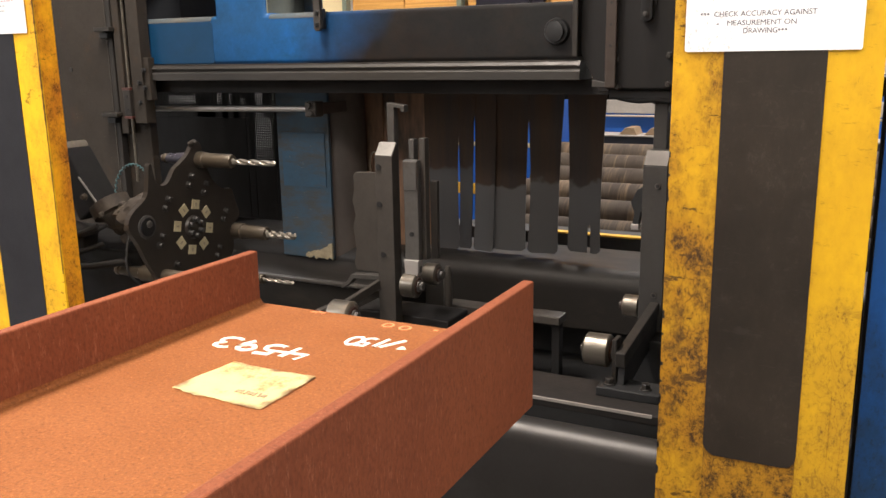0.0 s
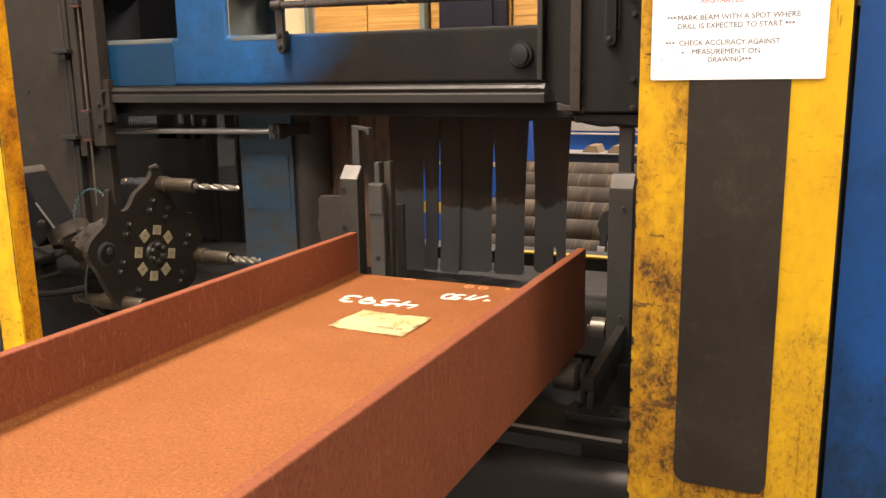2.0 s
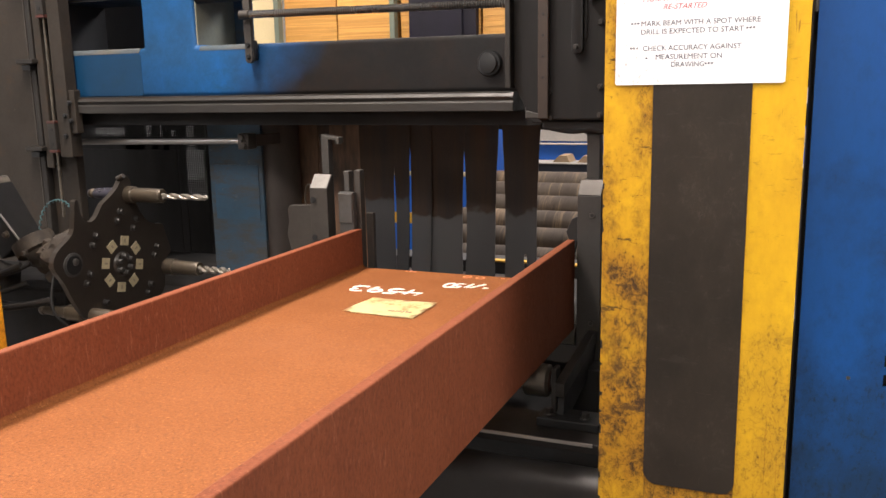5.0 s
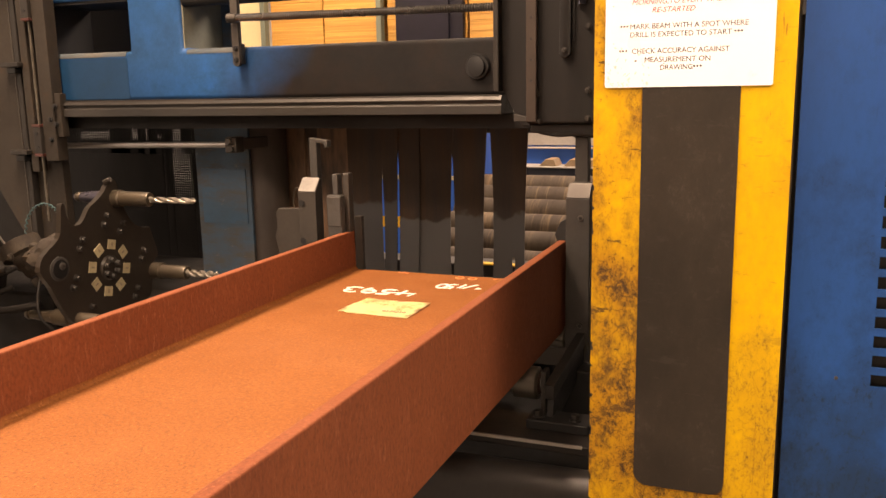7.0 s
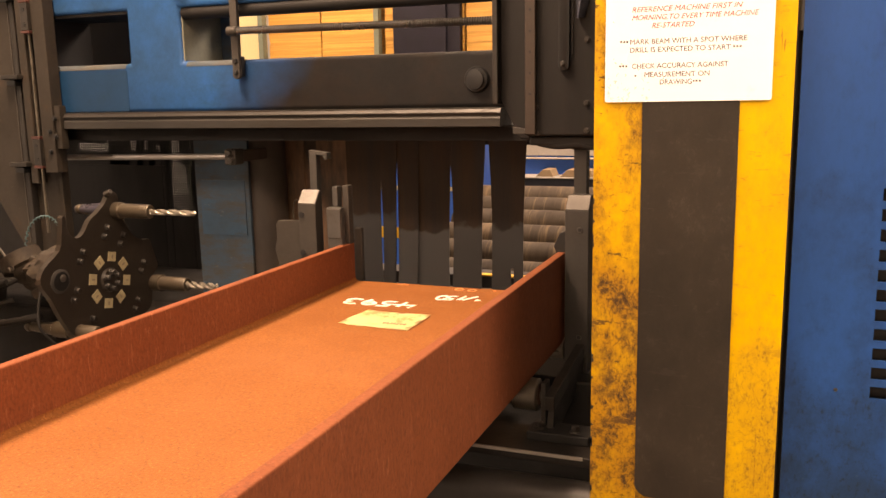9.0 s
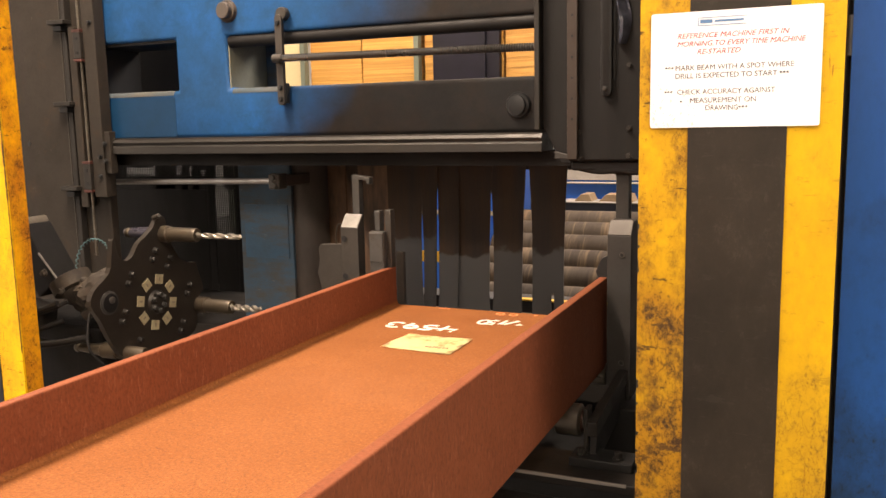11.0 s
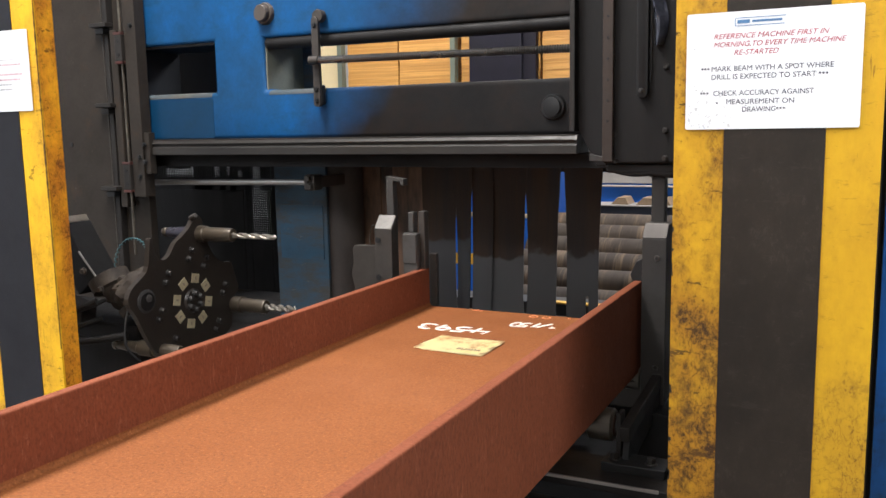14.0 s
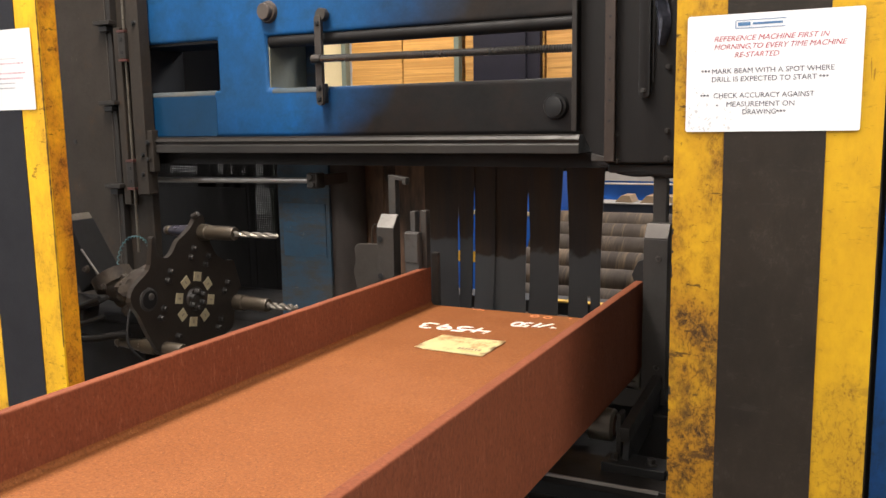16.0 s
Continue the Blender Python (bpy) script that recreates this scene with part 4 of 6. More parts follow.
# ---- vertical drill head housing at the gantry's end ----
def drill_housing():
    t = thing("drill_head_housing", -0.3, 0.95, 1.37, "black oily drill head housing hanging from the gantry", "machine housing")
    part("side_plate", prism([(0.87, 1.49), (1.035, 1.49), (1.035, 2.75), (0.87, 2.75)], "x", -0.508, -0.491, 0.003), greasy, t)
    part("corner_plate", prism([(-0.49, 1.50), (-0.43, 1.385), (-0.40, 1.385), (-0.40, 2.75), (-0.49, 2.75)], "y", 0.90, 1.036, 0.003), housing_black, t)
    part("front_plate", box(-0.40, 0.30, 0.855, 1.036, 1.395, 2.75, 0.006), housing_black, t)
    part("guide_rail", box(-0.396, -0.364, 0.835, 0.856, 1.40, 2.75, 0.003), rust_strip, t, "rusty vertical guide rail")
    for k in range(20):
        part("rail_screw", turned((-0.380, 0.8335, 1.52 + 0.06 * k), (-0.380, 0.836, 1.52 + 0.06 * k), [(0, 0.004), (1, 0.004)], 10), black_steel, t)
    part("sagging_seal", hose([(-0.37, 0.90, 1.372), (-0.31, 0.89, 1.364), (-0.25, 0.89, 1.368), (-0.20, 0.89, 1.362), (-0.10, 0.90, 1.372)], 0.011, 10), black_steel, t, "sagging black seal", smooth=True)
    part("lower_lip", box(-0.395, 0.30, 0.88, 1.03, 1.365, 1.394, 0.006), black_steel, t)
    part("cable_channel", prism(rounded(-0.297, -0.264, 1.585, 2.75, 0.014, 5), "y", 0.838, 0.856, 0.002), black_steel, t, "vertical cable channel", smooth=True)
    part("channel_groove", box(-0.2605, -0.2555, 0.849, 0.856, 1.63, 2.75), black_steel, t)
    part("corner_bracket", prism([(-0.436, 1.402), (-0.372, 1.402), (-0.372, 1.412), (-0.41, 1.418), (-0.436, 1.425)], "y", 0.842, 0.86, 0.002), dark_steel, t)
    part("bolt", bolt((-0.283, 0.838, 1.605), (0, -1, 0), 0.006, 0.008), dark_steel, t)
    for x, z in ((-0.365, 1.48), (-0.36, 1.402), (-0.215, 1.41), (-0.215, 1.49), (-0.215, 1.67)):
        part("bolt", bolt((x, 0.855, z), (0, -1, 0), 0.007, 0.01), greasy, t)
    # a curl of clear film hanging down the housing
    bm = bmesh.new()
    rows = []
    for i in range(15):
        z = 1.73 + 0.30 * i / 14
        w = 0.008 + 0.012 * math.sin(math.pi * min(1, i / 10 + 0.12))
        c = -0.235 + 0.008 * math.sin(i * 0.55)
        rows.append([bm.verts.new((c + w * math.sin(a), 0.838 - 0.012 * math.cos(2.2 * a + i * 0.3), z)) for a in (-1.3, -0.7, -0.1, 0.5, 1.1)])
    for r0, r1 in zip(rows, rows[1:]):
        for j in range(4):
            bm.faces.new((r0[j], r0[j + 1], r1[j + 1], r1[j]))
    bmesh.ops.solidify(bm, geom=list(bm.faces), thickness=0.001)
    film = thing("plastic_film", -0.235, 0.84, 1.73, "shiny curl of clear plastic film hanging on the housing", "plastic film")
    part("film", bm, plastic, film, smooth=True)


drill_housing()


# ---- tower with the side drill's vertical slide ----
def tower():
    t = thing("slide_tower", -2.7, 1.2, 0, "dark brown grimy steel slide tower of the side drill", "machine column")
    part("column", box(-3.25, -2.555, 1.0, 1.10, 0, 2.75, 0.008), brown_steel, t)
    part("back_plate", box(-2.556, -2.40, 1.03, 1.07, 0.6, 2.75, 0.004), brown_steel, t)
    part("slide_bar", box(-2.515, -2.478, 0.985, 1.031, 1.20, 1.93, 0.003), brown_steel, t)
    part("slide_bar", box(-2.56, -2.535, 0.995, 1.03, 0.9, 2.75, 0.003), greasy, t)
    part("edge_strip", rod((-2.562, 0.994, 0.9), (-2.562, 0.994, 2.7), 0.003, 8), dull_grey, t)
    part("carriage_plate", box(-2.425, -2.362, 0.975, 1.031, 1.245, 2.75, 0.003), brown_steel, t)
    part("carriage_plate", box(-2.375, -2.335, 0.985, 1.02, 1.34, 1.51, 0.003), brown_steel, t)
    part("guide_rod", rod((-2.448, 0.982, 1.0), (-2.448, 0.982, 2.7), 0.006, 12), bright_steel, t, "bright slim guide rod", smooth=True)
    for z in (1.95, 1.625, 1.279):
        b = part("clamp_block", box(-2.595, -2.505, 0.955, 1.0, z - 0.009, z + 0.009, 0.003), greasy, t)
        part("clamp_pad", box(-2.575, -2.53, 0.965, 1.0, z - 0.035, z - 0.0125, 0.003), black_steel, b)
    for z in (1.80, 1.275):
        c = part("slide_carriage", box(-2.463, -2.425, 0.958, 1.0, z, z + 0.105, 0.003), greasy, t, "grey linear carriage with red wipers")
        for s in (z - 0.011, z + 0.105):
            part("wiper", box(-2.466, -2.424, 0.957, 0.999, s, s + 0.011, 0.002), red_plastic, c)
        for s in (z + 0.025, z + 0.08):
            part("screw_hole", turned((-2.444, 0.956, s), (-2.444, 0.962, s), [(0, 0.007), (1, 0.007)], 12), black_steel, c)
    for x, z in ((-2.385, 1.94), (-2.38, 1.41), (-2.385, 1.33), (-2.352, 1.39), (-2.352, 1.46)):
        part("bolt", bolt((x, 0.976, z), (0, -1, 0), 0.008, 0.012), black_steel, t)
    part("drilled_hole", turned((-2.80, 0.997, 1.465), (-2.80, 1.002, 1.465), [(0, 0.01), (1, 0.01)], 14), black_steel, t)


tower()


def tie_rod():
    t = thing("tie_rod", -2.0, 1.16, 1.3, "bright steel tie rod between tower and blue column", "tie rod")
    part("bar", rod((-2.50, 1.16, 1.2936), (-1.66, 1.16, 1.303), 0.012), plated_rod, t, smooth=True)
    part("clamp", box(-1.680, -1.63, 1.13, 1.19, 1.272, 1.333, 0.006), dull_grey, t)
    part("clamp_arm", box(-1.665, -1.64, 1.185, 1.37, 1.28, 1.325, 0.003), column_grime, t)
    part("nut", bolt((-1.655, 1.131, 1.318), (0, -1, 0), 0.014, 0.018), dull_grey, t)
    part("nut", bolt((-1.645, 1.131, 1.288), (0, -1, 0), 0.012, 0.018), dull_grey, t)


tie_rod()


def blue_column():
    t = thing("blue_column", -1.84, 1.45, 0.66, "chipped blue column with a grimy brown side", "machine column")
    part("front_plate", box(-1.985, -1.72, 1.345, 1.36, 0.648, 1.385, 0.003), blue_worn, t)
    corner = [(-1.72 + 0.095 * math.sin(a), 1.46 - 0.095 * math.cos(a)) for a in (radians(90 * i / 10) for i in range(11))]
    part("side_shell", prism([(-1.99, 1.365)] + corner + [(-1.625, 1.485), (-1.99, 1.485)], "z", 0.66, 1.40), column_grime, t, "brown grimy rounded side", smooth=True)
    part("wear_plate", prism(rounded(-1.96, -1.74, 0.96, 1.19, 0.004, 2), "y", 1.341, 1.346), blue_worn, t)
    bm = bmesh.new()
    pts = [(-1.86 + 0.138 * i / 16, 0.652 + 0.018 * noise.noise((i * 0.9, 3, 0))) for i in range(17)]
    top = [(-1.722 - 0.138 * i / 16, 0.668 + 0.055 * (1 - i / 16) ** 1.5 + 0.014 * noise.noise((i * 1.3, 8, 0))) for i in range(17)]
    prism(pts + top, "y", 1.337, 1.348, 0, bm)
    part("filler_patch", bm, filler_cream, t, "broken cream filler at the foot")


blue_column()


# ---- rubber strip curtain in the opening ----
def curtain():
    t = thing("strip_curtain", -1.2, 1.5, 0.71, "black rubber strip curtain in the machine opening, its upper shadow painted on", "strip curtain")
    part("header", box(-1.85, -0.45, 1.51, 1.54, 1.33, 1.42, 0.004), black_steel, t)
    strips = [  # left and right edge at the top, half way and at the foot, then the foot's height and the sway
        (-1.72, -1.545, -1.72, -1.55, -1.72, -1.55, 0.70, 0.00), (-1.575, -1.445, -1.575, -1.445, -1.575, -1.445, 0.70, 0.006), (-1.485, -1.33, -1.482, -1.325, -1.478, -1.32, 0.71, -0.004),
        (-1.347, -1.176, -1.338, -1.198, -1.325, -1.198, 0.705, 0.0), (-1.196, -1.112, -1.188, -1.126, -1.200, -1.140, 0.713, 0.0), (-1.121, -1.022, -1.121, -1.029, -1.133, -1.040, 0.710, 0.0),
        (-1.050, -0.876, -1.060, -0.903, -1.066, -0.908, 0.720, 0.028), (-0.904, -0.744, -0.880, -0.761, -0.888, -0.766, 0.724, 0.0), (-0.737, -0.576, -0.720, -0.589, -0.724, -0.589, 0.742, 0.0)]
    for k, (a0, a1, c0, c1, b0, b1, zb, sway) in enumerate(strips):
        # a curve through the three widths, as the rubber has curled along its length
        bend = lambda a, c, b, s: a * (1 - s) * (1 - 2 * s) + 4 * c * s * (1 - s) + b * s * (2 * s - 1)
        bm = bmesh.new()
        n, m = 24, 10
        grid = []
        for i in range(n + 1):
            s = i / n
            row = []
            for j in range(m + 1):
                u = j / m
                x = bend(a0, c0, b0, s) * (1 - u) + bend(a1, c1, b1, s) * u + 0.0015 * noise.noise((s * 7, k * 3.1, round(u)))
                edge = 0.012 * max(0, s - 0.94) / 0.06 * (1 if u in (0, 1) else 0)
                z = 1.40 + (zb - 1.40) * s + (edge if s > 0.96 else 0)
                y = 1.50 + sway * s + 0.007 * math.sin(2.6 * u + k * 1.7) * (0.35 + s) + 0.005 * math.sin(4 * s + k) + 0.004 * (k % 2)
                row.append(bm.verts.new((x, y, z)))
            grid.append(row)
        for i in range(n):
            for j in range(m):
                if k == 8 and i >= n - 4 and j == 6:
                    continue
                bm.faces.new((grid[i][j], grid[i][j + 1], grid[i + 1][j + 1], grid[i + 1][j]))
        bmesh.ops.recalc_face_normals(bm, faces=bm.faces)
        bmesh.ops.solidify(bm, geom=list(bm.faces), thickness=0.004)
        part("rubber_strip", bm, strip_rubber if k > 2 else strip_brown, t, "" if k > 2 else "brown-stained rubber strip", smooth=True)


def two_tone(name, upper, lower, edge):
    """Rubber with a shadow painted on its brown-stained upper part, and grey below an uneven line."""
    m = surface(name, upper, (0.056, 0.032, 0.0175), spec=0.27, rough=0.5, scale=3, stretch=(4, 1, 0.3), contrast=0.16, fine=60, fine_amount=0.2, bump=0.05)
    nt = m.node_tree
    n, l = nt.nodes, nt.links
    b = n["Principled BSDF"]
    top = b.inputs["Base Color"].links[0].from_socket
    coord, info = n.new("ShaderNodeTexCoord"), n.new("ShaderNodeObjectInfo")
    sep = n.new("ShaderNodeSeparateXYZ")
    l.new(coord.outputs["Object"], sep.inputs[0])
    t = n.new("ShaderNodeTexNoise")
    t.inputs["Scale"].default_value, t.inputs["Detail"].default_value = 9.0, 4.0
    l.new(coord.outputs["Object"], t.inputs["Vector"])
    a = n.new("ShaderNodeMath")
    a.operation = "MULTIPLY_ADD"
    a.inputs[1].default_value = 0.16
    l.new(t.outputs["Fac"], a.inputs[0])
    l.new(sep.outputs[2], a.inputs[2])
    c = n.new("ShaderNodeMath")
    c.operation = "MULTIPLY_ADD"
    c.inputs[1].default_value = 0.09
    l.new(info.outputs["Random"], c.inputs[0])
    l.new(a.outputs[0], c.inputs[2])
    r = n.new("ShaderNodeMapRange")
    r.inputs["From Min"].default_value, r.inputs["From Max"].default_value = edge, edge + 0.016
    l.new(c.outputs[0], r.inputs["Value"])
    x = n.new("ShaderNodeMix")
    x.data_type = "RGBA"
    l.new(r.outputs[0], x.inputs[0])
    lower_tone = n.new("ShaderNodeMix")
    lower_tone.data_type = "RGBA"
    l.new(info.outputs["Random"], lower_tone.inputs[0])
    lower_tone.inputs[6].default_value, lower_tone.inputs[7].default_value = rgba(tuple(v * 0.6 for v in lower)), rgba(tuple(v * 1.3 for v in lower))
    l.new(lower_tone.outputs[2], x.inputs[6])
    l.new(top, x.inputs[7])
    l.new(x.outputs[2], b.inputs["Base Color"])
    return m


# The gantry's shadow is painted across the strips above this edge.
strip_rubber = two_tone("shadowed_rubber", (0.025, 0.0215, 0.0215), (0.078, 0.077, 0.079), 0.43)
strip_brown = surface("brown_stained_rubber", (0.29, 0.155, 0.080), (0.036, 0.025, 0.018), contrast=0.14, rough=0.6, scale=4, stretch=(2, 1, 0.5), fine=40, bump=0.05)
curtain()


# ---- machine bed under the opening ----
def machine_bed():
    t = thing("machine_bed", -1.0, 1.0, 0, "dark grey oily steel machine bed with rounded edge", "machine bed")
    def sill(y0, y1, z1, r, zlow):
        return [(y0, zlow)] + [(y0 + r - r * math.cos(a), z1 - r + r * math.sin(a)) for a in (radians(90 * i / 8) for i in range(9))] + [(y1, z1), (y1, zlow)]
    part("rear_sill", prism(sill(1.36, 1.75, 0.706, 0.075, 0.478), "x", -2.6, 0.5), sill_oil, t, "rounded oily sill", smooth=True)
    part("sill_support", box(-2.6, 0.5, 1.50, 1.72, 0.30, 0.4785), black_steel, t)
    part("swarf_pan", prism([(1.02, 0.46), (1.02, 0.640), (1.032, 0.652), (1.045, 0.640), (1.09, 0.612), (1.18, 0.592), (1.28, 0.598), (1.345, 0.622), (1.36, 0.64), (1.36, 0.46)], "x", -2.6, -1.285), sill_oil, t,
         "curved oily swarf pan", smooth=True)
    part("pan_lip", box(-2.6, -1.29, 1.005, 1.03, 0.640, 0.654, 0.003), grey_steel, t)
    part("base", box(-2.9, 0.5, 1.05, 1.7, 0, 0.32, 0.01), black_steel, t)
    part("step_plate", box(-1.08, -0.625, 1.13, 1.21, 0.555, 0.585, 0.004), dull_grey, t)
    part("step_leg", box(-0.66, -0.63, 1.15, 1.19, 0.32, 0.556, 0.002), housing_black, t)
    for x in (-1.05,):
        part("pin", turned((x, 1.10, 0.56), (x, 1.10, 0.74), [(0, 0.016), (0.85, 0.016), (1, 0.008)], 16), dull_grey, t, smooth=True)
    part("front_plate", box(-1.5, 0.02, 0.300, 0.475, 0.615, 0.640, 0.003), oily_plate, t, "flat bed plate with a bright worn edge")
    part("worn_edge", box(-1.5, -0.10, 0.2965, 0.3025, 0.634, 0.6415), plated_rod, t)
    part("cross_tube", prism(rounded(0.195, 0.298, 0.30, 0.600, 0.045, 6), "x", -1.7, 0.02), oily_bright, t, "round-edged oily cross tube", smooth=True)
    part("bed_leg", box(-1.45, -1.3, 0.302, 0.45, 0, 0.616), black_steel, t)
    part("bed_leg", box(-0.2, -0.05, 0.302, 0.45, 0, 0.616), black_steel, t)


oily_plate = surface("black_oily_bed_plate", (0.018, 0.016, 0.015), (0.011, 0.010, 0.010), rough=0.5, spec=0.3, scale=5, fine=60, fine_amount=0.3, bump=0.1)
sill_oil = surface("oil_wet_dark_steel", (0.020, 0.0180, 0.0160), (0.0115, 0.0105, 0.0098), rough=0.50, metal=0.05, spec=0.22, scale=4, stretch=(0.4, 1, 1), fine=50, fine_amount=0.3, bump=0.12,
                   dirt=(0.032, 0.027, 0.022), dirt_scale=6, dirt_from=0.56, dirt_to=0.72, dirt_stretch=(0.4, 1, 1), dirt_rough=0.8)
oily_bright = surface("oily_bright_tube", (0.030, 0.028, 0.027), (0.018, 0.017, 0.0165), rough=0.45, metal=0.25, scale=6, fine=80, fine_amount=0.3, bump=0.05)
machine_bed()


# ---- guide and support rollers on both sides of the beam ----
WHEELS = []


def wheel(parent, x0, x1, y, zc, r):
    """A support roller whose origin lies on its axle, so that it can turn."""
    base = base_of(parent)
    middle = Vector(((x0 + x1) / 2, y, zc))
    w = part("support_roller", turned((x0, y, zc), (x1, y, zc), [(0, r - 0.008), (0.03, r - 0.004), (0.08, r), (0.92, r), (0.97, r - 0.004), (1, r - 0.008)], 36), bright_steel, parent,
             "worn bright steel roller", smooth=True)
    part("bearing_face", rod((x0 - 0.003, y, zc), (x1 + 0.003, y, zc), r * 0.72, 24), rust_face, w, "rusty bearing face", smooth=True)
    part("axle", rod((x0 - 0.012, y, zc), (x1 + 0.010, y, zc), 0.011, 12), dull_grey, w)
    part("axle_nut", bolt((x1 + 0.004, y, zc), (1, 0, 0), 0.015, 0.016), grey_steel, w, smooth=False)
    for ob in (w, *w.children):
        ob.data.transform(Matrix.Translation(base - middle))
    w.location = middle - base
    WHEELS.append((w, r))


def guide_right():
    t = thing("beam_guide", -0.2, 0.7, 0.64, "dark steel beam guide post with two support rollers on an arm", "beam guide", "beam guides")
    part("guide_post", prism([(0.765, 0.62), (0.86, 0.62), (0.86, 1.225), (0.80, 1.225), (0.765, 1.185)], "x", -0.256, -0.187, 0.002), dark_steel, t)
    # Paler sheet: the light caught by the bevel is in its colour.
    part("top_pad", prism([(0.7665, 1.1865), (0.799, 1.2245), (0.799, 1.2270), (0.7645, 1.1885)], "x", -0.254, -0.189), dull_grey, t, "paler bevelled top, light from above put into its colour")
    for z in (1.13, 0.81):
        part("screw_ring", turned((-0.213, 0.7625, z), (-0.213, 0.767, z), [(0, 0.008), (1, 0.009)], 16), grey_steel, t)
        part("screw_hole", turned((-0.213, 0.7615, z), (-0.213, 0.767, z), [(0, 0.005), (1, 0.005)], 12), black_steel, t)
    part("rear_bar", box(-0.262, -0.222, 0.90, 0.94, 0.66, 1.40, 0.003), dark_steel, t)
    part("hook_plate", prism([(-0.285, 1.362), (-0.2, 1.37), (-0.2, 1.352), (-0.262, 1.350)], "y", 0.90, 0.95), dark_steel, t)
    part("wear_pad", box(-0.2595, -0.2565, 0.79, 0.845, 0.83, 1.15), grey_steel, t)
    latch = part("latch", prism([(-0.262, 1.12), (-0.298, 1.10), (-0.316, 1.06), (-0.304, 1.03), (-0.310, 0.990), (-0.290, 0.990), (-0.284, 1.03), (-0.262, 1.06)], "y", 0.87, 0.89, 0.002), black_steel, t, "black bent latch")
    part("latch_tip", box(-0.313, -0.288, 0.867, 0.893, 0.978, 0.996, 0.003), plated_rod, latch, "bright worn tip")
    part("arm", box(-0.222, -0.196, 0.40, 0.86, 0.735, 0.775, 0.003, turn=pose(0, 0, 0, 6, 0, 0)), greasy, t)
    part("arm_web", prism([(0.40, 0.64), (0.47, 0.64), (0.86, 0.70), (0.86, 0.765), (0.42, 0.72)], "x", -0.216, -0.20), black_steel, t)
    part("bracket_foot", box(-0.262, -0.10, 0.37, 0.455, 0.640, 0.664, 0.003), black_steel, t)
    part("foot_bolt", bolt((-0.235, 0.40, 0.664), (0, 0, 1), 0.011, 0.018), greasy, t)
    part("foot_bolt", bolt((-0.14, 0.40, 0.664), (0, 0, 1), 0.011, 0.018), greasy, t)
    part("upright_plate", box(-0.235, -0.222, 0.415, 0.46, 0.66, 0.78, 0.003), greasy, t)
    part("lower_block", box(-0.27, -0.10, 0.68, 0.90, 0.55, 0.70, 0.006), black_steel, t)
    wheel(t, -0.312, -0.243, 0.44, 0.740, 0.043)
    wheel(t, -0.309, -0.259, 0.80, 0.761, 0.033)


